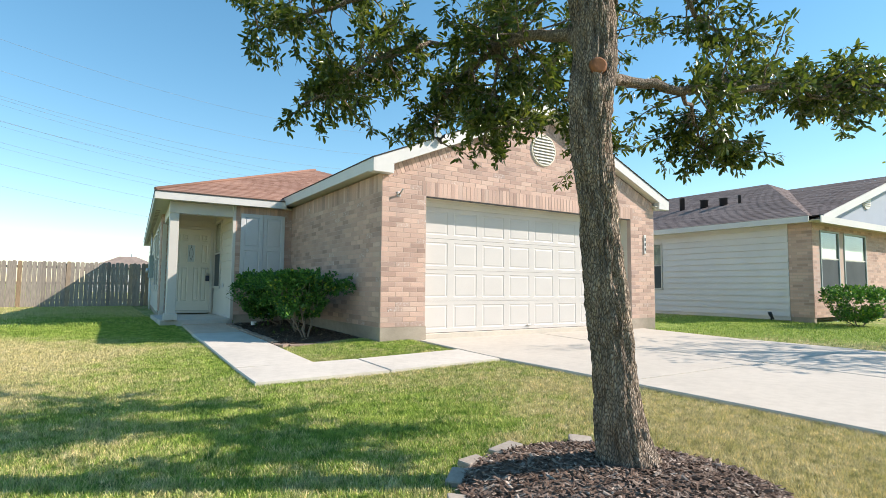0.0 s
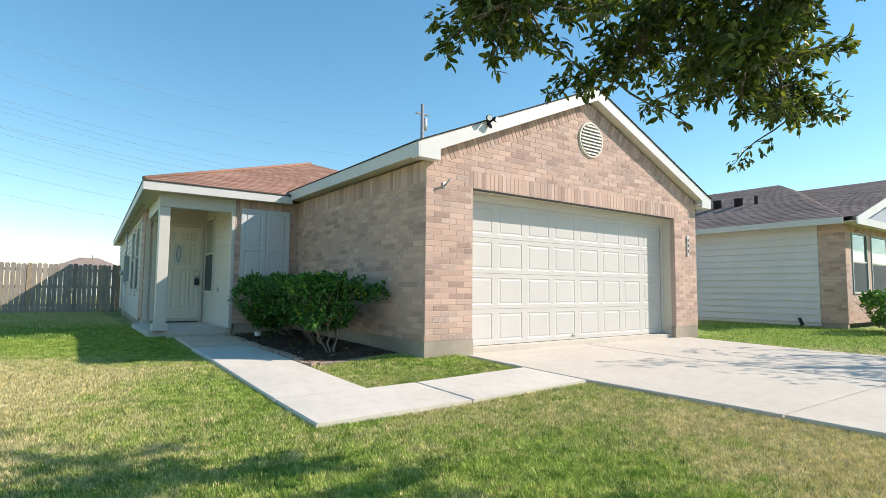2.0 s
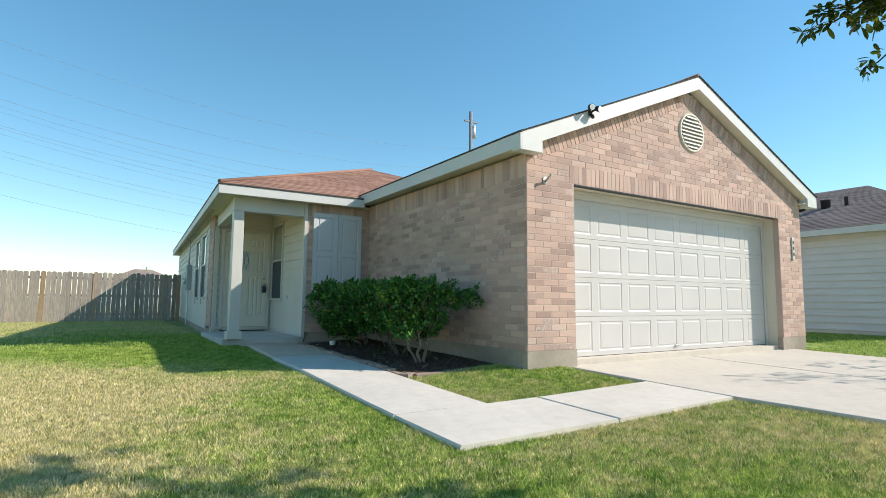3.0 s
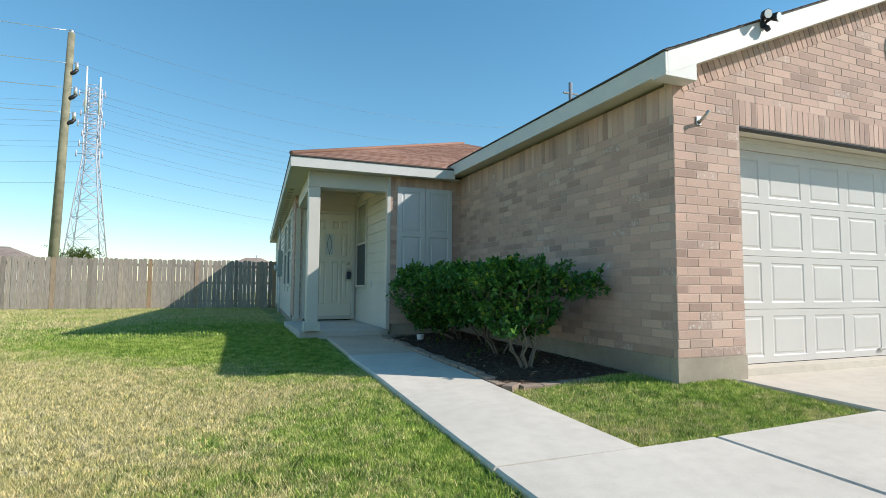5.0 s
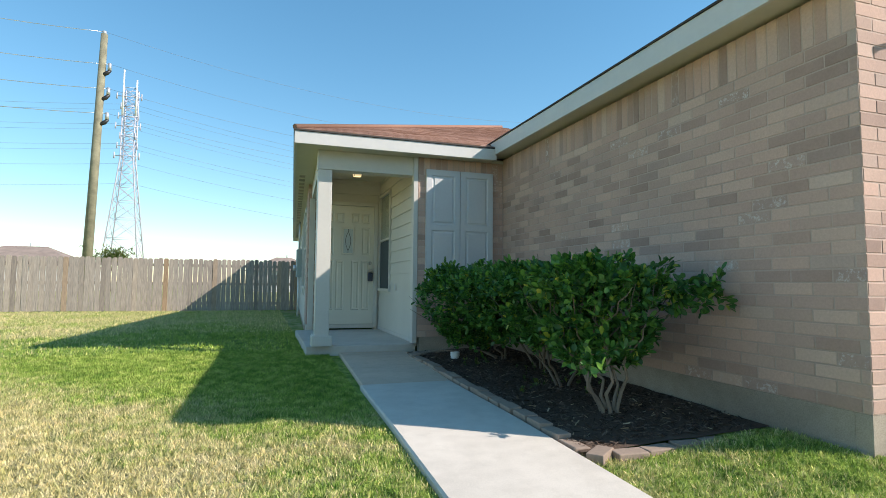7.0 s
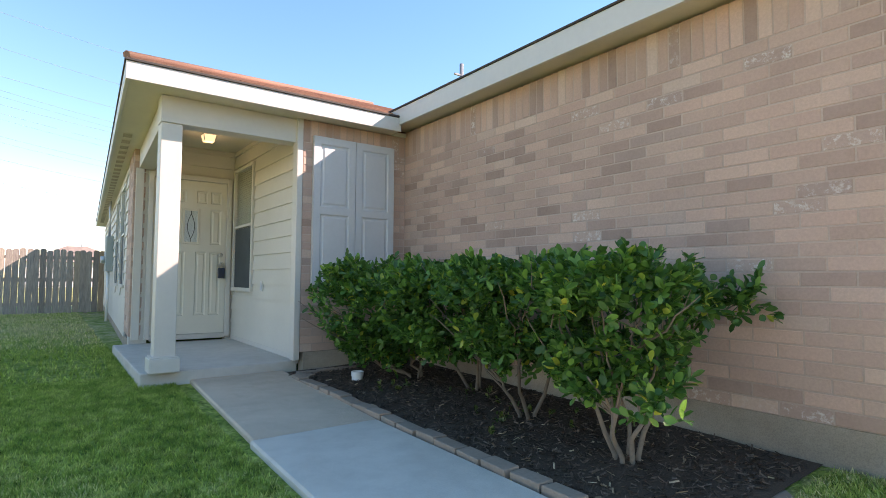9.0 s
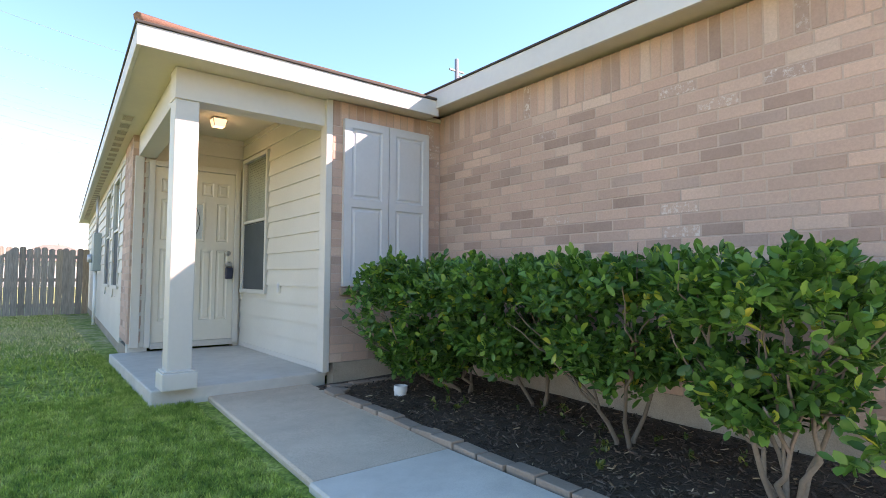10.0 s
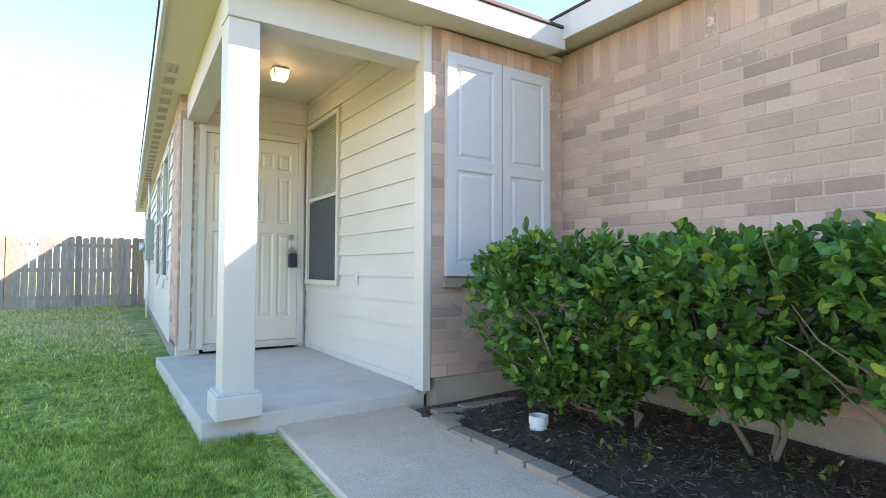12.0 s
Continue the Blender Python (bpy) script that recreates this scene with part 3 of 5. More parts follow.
for sd in (-1, 1):
    hpart("rake_board", rake(sd, 0.01, 0.20, GYF, GYF + 0.03, 0.031), M_FASCIA, "white rake board")
    hpart("rake_soffit", rake(sd, 0.20, 0.012, GYF + 0.03, WF + 0.02, 0.03), M_SOFFIT)
for x0, x1 in ((GX0, 3.90), (10.6, 10.95)):
    hpart("eave_return", boxed(x0 + 0.002, GYF + 0.002, GE - 0.215, x1, WF - 0.002, GE - 0.02, bevel=0.005), M_FASCIA, "boxed eave return")
# shingle edge under the shingles
hpart("drip_edge", rake(-1, -0.012, 0.02, GYF - 0.012, GYF, 0.0), M_SHED)
hpart("drip_edge", rake(1, -0.012, 0.02, GYF - 0.012, GYF, 0.0), M_SHED)

# slotted soffit vents along the left eave
for k in range(36):
    y = 13.45 + 0.34 * k
    if y < BACK - 0.4:
        v = part("soffit_vent", boxed(0.99, y, FZ0 + 0.006, 1.09, y + 0.2, FZ0 + 0.0125), M_SOFFIT, soffit_left) if k == 0 else None
        if k == 0:
            skewed(v)
            vent_mesh = v.data
            slot_bm = bmesh.new()
            for j in range(7):
                box(slot_bm, 0.995, 13.46 + 0.027 * j, FZ0 + 0.003, 1.085, 13.472 + 0.027 * j, FZ0 + 0.0058)
            slot = skewed(part("vent_grille", slot_bm, M_VENT, v))
        else:
            v = new("soffit_vent", vent_mesh)
            v.parent, v.location = soffit_left, (SKEW * 0.34 * k, 0.34 * k, 0)
            s2 = new("vent_grille", slot.data)
            s2.parent = v

# ---- bricks ----
def brick_mesh(length, height, depth=0.03, e=0.002):
    """One brick, its face in the xz plane looking to -y, its lower left corner at the origin."""
    bm = bmesh.new()
    o_ = [bm.verts.new(p) for p in ((0, e, 0), (length, e, 0), (length, e, height), (0, e, height))]
    i_ = [bm.verts.new(p) for p in ((e, 0, e), (length - e, 0, e), (length - e, 0, height - e), (e, 0, height - e))]
    b_ = [bm.verts.new((v.co.x, depth, v.co.z)) for v in o_]
    bm.faces.new(i_)
    for k in range(4):
        bm.faces.new((o_[k], o_[(k + 1) % 4], i_[(k + 1) % 4], i_[k]))
        bm.faces.new((b_[k], b_[(k + 1) % 4], o_[(k + 1) % 4], o_[k]))
    bmesh.ops.recalc_face_normals(bm, faces=bm.faces[:])
    me = bpy.data.meshes.new("brick")
    bm.to_mesh(me)
    bm.free()
    me.materials.append(M_BRICK)
    return me


JOINT = 0.0095
BRICK = brick_mesh(BLEN - JOINT, COURSE - JOINT)
BRICKS = {}


def brick_of(length, height):
    key = (round(length, 2), round(height, 3))
    if key not in BRICKS:
        BRICKS[key] = brick_mesh(*key)
    return BRICKS[key]


def lay(wall, rows, place, near, limit=290):
    """Lay pieces (u, z, length, height, tilt): those that near() picks as parts, the rest joined. place maps (u, z) to a pose."""
    count, verts, faces = 0, [], []
    src = np.array([v.co for v in BRICK.vertices])
    quads = [tuple(p.vertices) for p in BRICK.polygons]
    L0, H0 = BLEN - JOINT, COURSE - JOINT
    for u, z, ln, ht, tilt in rows:
        m = place(u, z) @ pose(0, random.uniform(-0.001, 0.001), 0, 0, tilt, 0)
        if near(u, z) and count < limit:
            ob = new("brick", brick_of(ln, ht))
            ob.parent = wall
            ob.matrix_parent_inverse = Matrix.Identity(4)
            ob.matrix_basis = wall_inv[wall.name] @ m
            count += 1
        else:
            k = len(verts)
            pts = src.copy()
            for ax, l0, l1 in ((0, L0, ln), (2, H0, ht)):
                far = pts[:, ax] > l0 / 2
                pts[far, ax] += l1 - l0
            mm = np.array(m)
            verts.extend((pts @ mm[:3, :3].T + mm[:3, 3]).tolist())
            faces.extend([tuple(i + k for i in q) for q in quads])
    if verts:
        ob = np_mesh("brickwork", verts, faces, M_BRICK_I)
        tagged(ob, "the rest of the brick courses", kind="stuff")
        ob.parent = wall
        ob.matrix_parent_inverse = Matrix.Identity(4)
        ob.matrix_basis = wall_inv[wall.name]


bpy.context.view_layer.update()
wall_inv = {w.name: w.matrix_world.inverted() for w in (wall_front, wall_side, wall_porch, wall_left)}


def running(spans, z0, count, start=0):
    """Running bond: spans(z) gives the (u0, u1) runs of a course."""
    out = []
    for r in range(count):
        z = z0 + r * COURSE
        off = (0.5 * ((r + start) % 2) + random.uniform(-0.03, 0.03)) * BLEN
        for u0, u1 in spans(z + COURSE / 2):
            k = math.floor((u0 - off) / BLEN)
            while off + k * BLEN < u1:
                a, b = max(u0, off + k * BLEN), min(u1, off + (k + 1) * BLEN)
                if b - a > 0.05:
                    out.append((a + JOINT / 2, z + JOINT / 2, b - a - JOINT, COURSE - JOINT, 0))
                k += 1
    return out


def soldiers(u0, u1, z, height, wide=0.0811):
    n = int(round((u1 - u0) / wide))
    w = (u1 - u0) / n
    return [(u0 + k * w + JOINT / 2, z + JOINT / 2, w - JOINT, height - JOINT, 0) for k in range(n)]


W_ = WXR - WX
side_len = WP - WF
# garage side wall: u runs from the inner corner towards the front
lay(wall_side, running(lambda z: [(0, side_len)], BASE, 27) + soldiers(0, side_len, DZ1, TOP - DZ1 + 0.01),
    lambda u, z: Matrix.Translation((WX, WP - u, z)) @ pose(0, 0, 0, 0, 0, -90), lambda u, z: u < 3.2 and z > 1.25)
# porch-side front wall
lay(wall_porch, running(lambda z: [(0.002, WX - PX)], BASE, 27, 1) + soldiers(0.002, WX - PX, DZ1, TOP - DZ1),
    lambda u, z: pose(PX + u, WP, z), lambda u, z: True)
# brick end of the outer wall, seen from the front and from the side
lay(wall_left, running(lambda z: [(0.0, 0.14)], BASE, 30), lambda u, z: pose(PXL + outer(PD) + u, PD, z), lambda u, z: True, 140)
lay(wall_left, running(lambda z: [(0.0, 0.86)], BASE, 30, 1), lambda u, z: Matrix.Translation((PXL + outer(PD + 0.89 - u), PD + 0.89 - u, z)) @ pose(0, 0, 0, 0, 0, -92), lambda u, z: True, 150)


def front_spans(z):
    if z < DZ1:
        return [(0, DX0 - WX), (DX1 - WX, W_)]
    if z < TOP - 0.02:
        return [(0, DX0 - WX - 0.08), (DX1 - WX + 0.08, W_)]
    h = max(0.0, (z - TOP - 0.02) / SLOPE + 0.04)
    return [(h, W_ - h)] if h < W_ / 2 - 0.05 else []


front = running(front_spans, BASE, 47) + soldiers(DX0 - WX - 0.08, DX1 - WX + 0.08, DZ1, 0.265)
lay(wall_front, front, lambda u, z: pose(WX + u, WF, z), lambda u, z: u < 2.6 and z > 0.3 and (u < 0.9 or z > 2.3))
# the rake's soldier course, square to the slope
ang = math.degrees(math.atan(SLOPE))
rake_run = []
for k in range(44):
    d = 0.06 + k * 0.0811
    u = d * math.cos(radians(ang))
    if u < W_ / 2 - 0.04:
        rake_run.append((u, TOP + u * SLOPE - 0.085, 0.07, 0.2, -ang))
lay(wall_front, rake_run, lambda u, z: pose(WX + u + 0.07, WF - 0.004, z), lambda u, z: False)
lay(wall_front, [(W_ - u - 0.07 * math.cos(radians(ang)), z, a, b, ang) for u, z, a, b, t in rake_run], lambda u, z: pose(WX + u - 0.07, WF - 0.004, z + 0.03), lambda u, z: False)

# ---- garage door ----
DY = WF + 0.30      # face of the door
hpart("jamb", boxed(DX0 + 0.003, DY - 0.03, 0.13, DX0 + 0.06, DY - 0.004, DZ1 - 0.003, bevel=0.004), M_TRIM, "cream wooden garage jamb")
hpart("jamb", boxed(DX1 - 0.06, DY - 0.03, 0.13, DX1 - 0.003, DY - 0.004, DZ1 - 0.003, bevel=0.004), M_TRIM)
hpart("header", boxed(DX0 + 0.06, DY - 0.03, 2.315, DX1 - 0.06, DY - 0.004, DZ1 - 0.003, bevel=0.004), M_TRIM, "cream header over the garage door")
hpart("header_mould", boxed(DX0 + 0.06, DY - 0.05, 2.385, DX1 - 0.06, DY - 0.0305, DZ1 - 0.006, bevel=0.003), M_TRIM)
for x0, x1, z0, z1 in ((DX0 - 0.1, DX0 + 0.002, 0.13, DZ1 + 0.1), (DX1 - 0.002, DX1 + 0.1, 0.13, DZ1 + 0.1), (DX0 + 0.002, DX1 - 0.002, DZ1 - 0.002, DZ1 + 0.1)):
    hpart("reveal", boxed(x0, WF + 0.101, z0, x1, DY + 0.06, z1), M_SOFFIT, "painted reveal of the opening")
hpart("lintel", boxed(DX0 - 0.08, WF + 0.006, DZ1 - 0.012, DX1 + 0.08, WF + 0.1, DZ1 - 0.001), M_BLACK, "dark steel lintel")
garage_door = hpart("garage_door", boxed(DX0 + 0.01, DY + 0.04, 0.135, DX1 - 0.01, DY + 0.053, 2.33), M_GDOOR, "white sectional garage door, closed")
gx0, gx1 = DX0 + 0.06, DX1 - 0.06
pitch_ = (gx1 - gx0) / 8


def raised_panel(bm, x0, z0, x1, z1, y, deep=0.012, lip=0.03):
    """A panel sunk by a groove and raised again in its field; the face looks to -y."""
    def ring(a, yy):
        return [bm.verts.new(p) for p in ((x0 + a, yy, z0 + a), (x1 - a, yy, z0 + a), (x1 - a, yy, z1 - a), (x0 + a, yy, z1 - a))]
    rs = [ring(0, y), ring(0.012, y + deep), ring(0.012 + lip * 0.5, y + deep), ring(0.012 + lip, y + deep * 0.25)]
    for p, q in zip(rs, rs[1:]):
        for k in range(4):
            bm.faces.new((p[k], p[(k + 1) % 4], q[(k + 1) % 4], q[k]))
    bm.faces.new(rs[-1])


def framed_face(bm, x0, z0, x1, z1, y, panels, deep=0.012):
    """The flat face of a leaf, with gaps for panels given in one grid of columns and rows."""
    cols = sorted({v for p in panels for v in (p[0], p[2])} | {x0, x1})
    rws = sorted({v for p in panels for v in (p[1], p[3])} | {z0, z1})
    for a, b in zip(cols, cols[1:]):
        for c, d in zip(rws, rws[1:]):
            mx, mz = (a + b) / 2, (c + d) / 2
            if not any(p[0] < mx < p[2] and p[1] < mz < p[3] for p in panels):
                bm.faces.new([bm.verts.new(v) for v in ((a, y, c), (b, y, c), (b, y, d), (a, y, d))])
    for p in panels:
        raised_panel(bm, *p, y, deep)
    bmesh.ops.remove_doubles(bm, verts=bm.verts[:], dist=1e-5)


for k in range(4):
    z0 = 0.138 + 0.545 * k
    z1 = z0 + 0.541
    bm = bmesh.new()
    pans = [(gx0 + pitch_ * i + 0.07, z0 + 0.065, gx0 + pitch_ * (i + 1) - 0.07, z1 - 0.065) for i in range(8)]
    framed_face(bm, gx0, z0, gx1, z1, DY, pans, 0.006)
    for zz in (z0, z1):
        bm.faces.new([bm.verts.new(v) for v in ((gx0, DY, zz), (gx1, DY, zz), (gx1, DY + 0.036, zz), (gx0, DY + 0.036, zz))])
    part("section", bm, M_GDOOR, garage_door)
h = part("handle", boxed(7.05, DY - 0.027, 0.2, 7.15, DY - 0.002, 0.225, bevel=0.005), M_STEEL, garage_door, "small lift handle")
part("bottom_seal", boxed(gx0, DY + 0.003, 0.118, gx1, DY + 0.028, 0.139, bevel=0.003), M_BLACK, garage_door, "black rubber bottom seal")

# ---- gable vent, plaque, hook, floodlight ----
vent = empty("gable_vent", "round white louvred gable vent in a moulded ring", "vent", at=(7.23, WF, 3.60))
ringbm = bmesh.new()
prof = [(0.275, 0.0), (0.285, -0.025), (0.31, -0.025), (0.32, 0.0)]
seg = 40
ringv = [[ringbm.verts.new((r * math.cos(2 * math.pi * k / seg), y, r * math.sin(2 * math.pi * k / seg))) for r, y in prof] for k in range(seg)]
for k in range(seg):
    p, q = ringv[k], ringv[(k + 1) % seg]
    for j in range(3):
        ringbm.faces.new((p[j], q[j], q[j + 1], p[j + 1]))
part("ring", ringbm, M_SOFFIT, vent)
disc = bmesh.new()
bmesh.ops.create_circle(disc, cap_ends=True, segments=32, radius=0.29, matrix=pose(0, -0.004, 0, 90))
part("backing", disc, M_VENT, vent)
for k in range(9):
    z = -0.24 + 0.06 * k
    w = math.sqrt(0.275 ** 2 - z * z) if abs(z) < 0.27 else 0.05
    sl = bmesh.new()
    prism(sl, [(-0.006, z + 0.03), (-0.036, z - 0.012), (-0.036, z - 0.02), (-0.006, z + 0.022)], -w, w, "x")
    part("slat", sl, M_TRIM, vent)

plaque = empty("house_number_plaque", "narrow white upright house number plaque on brick", "house number", at=(10.26, WF, 1.91))
part("board", boxed(-0.035, -0.024, -0.21, 0.035, -0.002, 0.21, bevel=0.006), M_FASCIA, plaque)
for k in range(3):
    part("digit_bar", boxed(-0.018, -0.029, -0.14 + 0.11 * k, 0.018, -0.0245, -0.08 + 0.11 * k, bevel=0.002), M_BLACK, plaque)

hook = empty("flag_bracket", "small metal flag bracket screwed to brick", "bracket", at=(4.07, WF, 2.42))
part("plate", boxed(-0.03, -0.012, -0.04, 0.03, -0.001, 0.04, bevel=0.003), M_STEEL, hook)
part("socket", tube(bmesh.new(), [(0, -0.01, -0.02), (0.02, -0.11, 0.07)], 0.014, 10), M_STEEL, hook)
part("arm", tube(bmesh.new(), [(0, -0.01, 0.0), (-0.06, -0.06, -0.02)], 0.007, 8), M_STEEL, hook)

flood = empty("floodlight", "small black twin floodlight on the rake board", "outdoor light", at=(4.74, GYF, 3.38))
flood.scale = (0.72, 0.72, 0.72)
part("base", boxed(-0.045, -0.03, -0.05, 0.045, -0.001, 0.05, bevel=0.008), M_BLACK, flood)
for dx in (-0.07, 0.06):
    hd = part("lamp_head", tube(bmesh.new(), [(dx * 0.4, -0.03, 0.03), (dx, -0.06, 0.075), (dx * 1.3, -0.1, 0.08), (dx * 1.5, -0.16, 0.06)], [0.015, 0.03, 0.05, 0.062], 14), M_BLACK, flood)
    part("lens", tube(bmesh.new(), [(dx * 1.5, -0.161, 0.06), (dx * 1.52, -0.168, 0.0585)], 0.055, 14), M_PVC, hd)
part("sensor", tube(bmesh.new(), [(0, -0.03, -0.02), (0, -0.06, -0.06), (0, -0.08, -0.1)], [0.02, 0.035, 0.03], 12), M_BLACK, flood)

# ---- porch ----
porch = tagged(part("porch_slab", boxed(1.13, 11.80, -0.15, PX + 0.02, PD + 0.02, 0.185, bevel=0.012), M_SLAB), "grey concrete porch slab, a low step up", "porch", kind="structure")
hpart("porch_ceiling", boxed(1.22, 11.93, 2.80, PX + 0.02, PD + 0.02, 2.815), M_SOFFIT, "cream porch ceiling")
hpart("beam", boxed(1.22, 11.74, 2.43, PX + 0.04, 11.93, FZ0 + 0.01, bevel=0.005), M_TRIM, "cream boxed porch beam")
skewed(hpart("beam", boxed(1.22, 11.93, 2.43, 1.40, PD + 0.02, FZ0 + 0.01, bevel=0.005), M_TRIM))
hpart("corner_board", boxed(PX - 0.06, WP - 0.004, 0.2, PX, WP + 0.12, FZ0 + 0.01, bevel=0.004), M_TRIM, "cream corner board")
hpart("corner_board", boxed(1.315, PD - 0.035, 0.235, 1.405, PD + 0.015, 2.43, bevel=0.004), M_TRIM)
hpart("frieze", boxed(2.6, WP - 0.02, TOP - 0.012, WX, WP + 0.01, FZ0 + 0.012), M_TRIM)
column = empty("porch_column", "square white boxed porch column on a plinth", "column", at=(1.315, 11.845, 0.185))
part("shaft", boxed(-0.088, -0.088, 0.0, 0.088, 0.088, 2.245, bevel=0.006), M_TRIM, column)
part("plinth", boxed(-0.125, -0.125, 0.0, 0.125, 0.125, 0.13, bevel=0.008), M_TRIM, column)
part("plinth_cap", boxed(-0.112, -0.112, 0.13, 0.112, 0.112, 0.145, bevel=0.005), M_TRIM, column)

# lap siding on the porch walls, plank by plank


def plank(axis, fixed, a, b, z0, z1, parent, name="plank"):
    """One lapped board: its lower edge stands out. axis 'x': on a wall of constant x that faces -x."""
    out, inn = 0.024, 0.004
    bm = bmesh.new()
    if axis == "x":
        prism(bm, [(fixed - out, z0), (fixed, z0), (fixed, z1 + 0.02), (fixed - inn, z1 + 0.02)], a, b)
    else:
        prism(bm, [(fixed - out, z0), (fixed, z0), (fixed, z1 + 0.02), (fixed - inn, z1 + 0.02)], a, b, "x")
    ob = part(name, bm, M_SIDING, parent)
    ob.matrix_parent_inverse = parent.matrix_world.inverted()
    return ob


bpy.context.view_layer.update()
walls_ = [o_ for o_ in house.children if o_.name.startswith("wall")]
porch_wall = [o_ for o_ in walls_ if o_.get("label") == "sided porch wall"][0]
outer_wall = [o_ for o_ in walls_ if o_.get("label") == "sided outer side wall"][0]
over_door = [o_ for o_ in walls_ if o_.get("label") == "wall over the door"][0]
LAP = 0.178
WY0, WY1, WZ0, WZ1 = 13.36, 14.14, 0.90, 2.48     # porch window
for k in range(15):
    z0, z1 = 0.24 + LAP * k, min(2.80, 0.24 + LAP * (k + 1))
    if z0 > 2.78:
        break
    runs = [(WP + 0.125, PD + 0.01)]
    if z1 > WZ0 - 0.05 and z0 < WZ1 + 0.05:
        runs = [(WP + 0.125, WY0 - 0.055), (WY1 + 0.055, PD + 0.01)]
    for a, b in runs:
        if b - a > 0.03:
            plank("x", PX + 0.02, a, b, z0, z1, porch_wall)
    if z0 < 2.4:
        plank("y", PD + 0.02, 1.405, 1.475, z0, min(z1, 2.46), over_door)
    else:
        plank("y", PD + 0.02, 1.405, PX, z0, z1, over_door)
for k in range(15):
    z0, z1 = 0.2 + LAP * k, min(FZ0, 0.2 + LAP * (k + 1))
    runs = [(PD + 0.9, 15.68), (16.66, 17.38), (18.36, BACK)] if z1 > 0.87 and z0 < 2.47 else [(PD + 0.9, BACK)]
    for a, b in runs:
        skewed(plank("x", PXL + 0.02, a, b, z0, z1, outer_wall))
hpart("base_trim", boxed(PX - 0.004, WP + 0.125, 0.186, PX + 0.02, PD + 0.0, 0.238, bevel=0.004), M_TRIM, "cream base strip")


def house_window(name, m, width, height, label, blind=True, frame_paint=None):
    """A single-hung window; x across, z up from its sill, facing -y."""
    w = empty(name, label, "window")
    w.matrix_world = m
    f = 0.045
    fr = bmesh.new()
    box(fr, -f, -0.022, -f, 0, 0.03, height + f, 0.003)
    box(fr, width, -0.022, -f, width + f, 0.03, height + f, 0.003)
    box(fr, 0, -0.022, height, width, 0.03, height + f, 0.003)
    part("window_frame", fr, frame_paint or M_TRIM, w)
    part("window_sill", boxed(-f - 0.01, -0.03, -f - 0.004, width + f + 0.01, 0.03, 0.0, bevel=0.004), M_TRIM, w)
    part("meeting_rail", boxed(0, -0.008, height * 0.51, width, 0.012, height * 0.51 + 0.035, bevel=0.003), M_TRIM, w)
    for z0, z1 in ((0.0, height * 0.51), (height * 0.51 + 0.035, height)):
        g = part("pane", boxed(0.0, 0.012, z0, width, 0.016, z1), M_GLASS, w)
        g.visible_shadow = False
    part("screen", boxed(0.0, 0.004, 0.0, width, 0.007, height * (0.5 if blind else 1.0)), M_DARK, w, "dark insect screen")
    if blind:
        bl = bmesh.new()
        n = int(height * 0.5 / 0.03)
        for k in range(n):
            z = height * 0.53 + 0.03 * k
            bl.faces.new([bl.verts.new(p) for p in ((0.0, 0.03, z), (width, 0.03, z), (width, 0.042, z + 0.034), (0.0, 0.042, z + 0.034))])
        part("blind", bl, M_BLIND, w, "closed pale blind")
    part("room_dark", boxed(0.0, 0.055, 0.0, width, 0.06, height), M_ROOM, w, "near-black sheet standing in for the unlit room")
    return w


bpy.context.view_layer.update()
win = house_window("porch_window", Matrix.Translation((PX, WY1, WZ0)) @ pose(0, 0, 0, 0, 0, -90), WY1 - WY0, WZ1 - WZ0, "white single-hung window, blind above, dark screen below")
for y in (16.6, 18.3):
    house_window("side_window", Matrix.Translation((PXL + outer(y) + 0.002, y, 0.92)) @ pose(0, 0, 0, 0, 0, -92), 0.86, 1.5, "white single-hung window in pale lap siding")
plate = empty("outlet_cover", "small white outdoor outlet cover on siding", "outlet", at=(PX + 0.003, 12.93, 0.93))
part("cover", boxed(-0.012, -0.04, -0.06, 0.004, 0.04, 0.06, bevel=0.004), M_FASCIA, plate)
part("flap", boxed(-0.018, -0.028, -0.045, -0.0125, 0.028, 0.045, bevel=0.003), M_SHUTTER, plate)

# ---- front door ----
door = empty("front_door", "cream panelled front door with a leaded glass light, closed", "door", at=(1.98, PD, 0.28))
dw, dh = 0.455, 2.06
fr = bmesh.new()
box(fr, -0.52, -0.035, -0.05, -dw - 0.003, 0.06, dh + 0.07, 0.005)
box(fr, dw + 0.003, -0.035, -0.05, 0.52, 0.06, dh + 0.07, 0.005)
box(fr, -dw - 0.003, -0.035, dh + 0.003, dw + 0.003, 0.06, dh + 0.07, 0.005)
part("door_frame", fr, M_TRIM, door)
part("threshold", boxed(-dw, -0.05, -0.07, dw, 0.06, -0.002, bevel=0.006), M_SLAB, door, "grey threshold")
leaf = bmesh.new()
cols4 = [(-0.385, -0.245), (-0.205, -0.065), (0.065, 0.205), (0.245, 0.385)]
pans = [(a, 0.24, b, 1.10) for a, b in cols4] + [(-0.385, 1.2, -0.245, 1.68), (0.245, 1.2, 0.385, 1.68), (-0.205, 1.76, -0.065, 1.93), (0.065, 1.76, 0.205, 1.93), (-0.385, 1.76, -0.245, 1.93), (0.245, 1.76, 0.385, 1.93)]
framed_face(leaf, -dw, 0.0, dw, dh, -0.004, pans + [(-0.11, 1.2, 0.11, 1.68)])
lf = part("leaf", leaf, M_DOOR, door)
part("core", boxed(-dw, 0.012, 0.0, dw, 0.045, dh), M_DOOR, door)
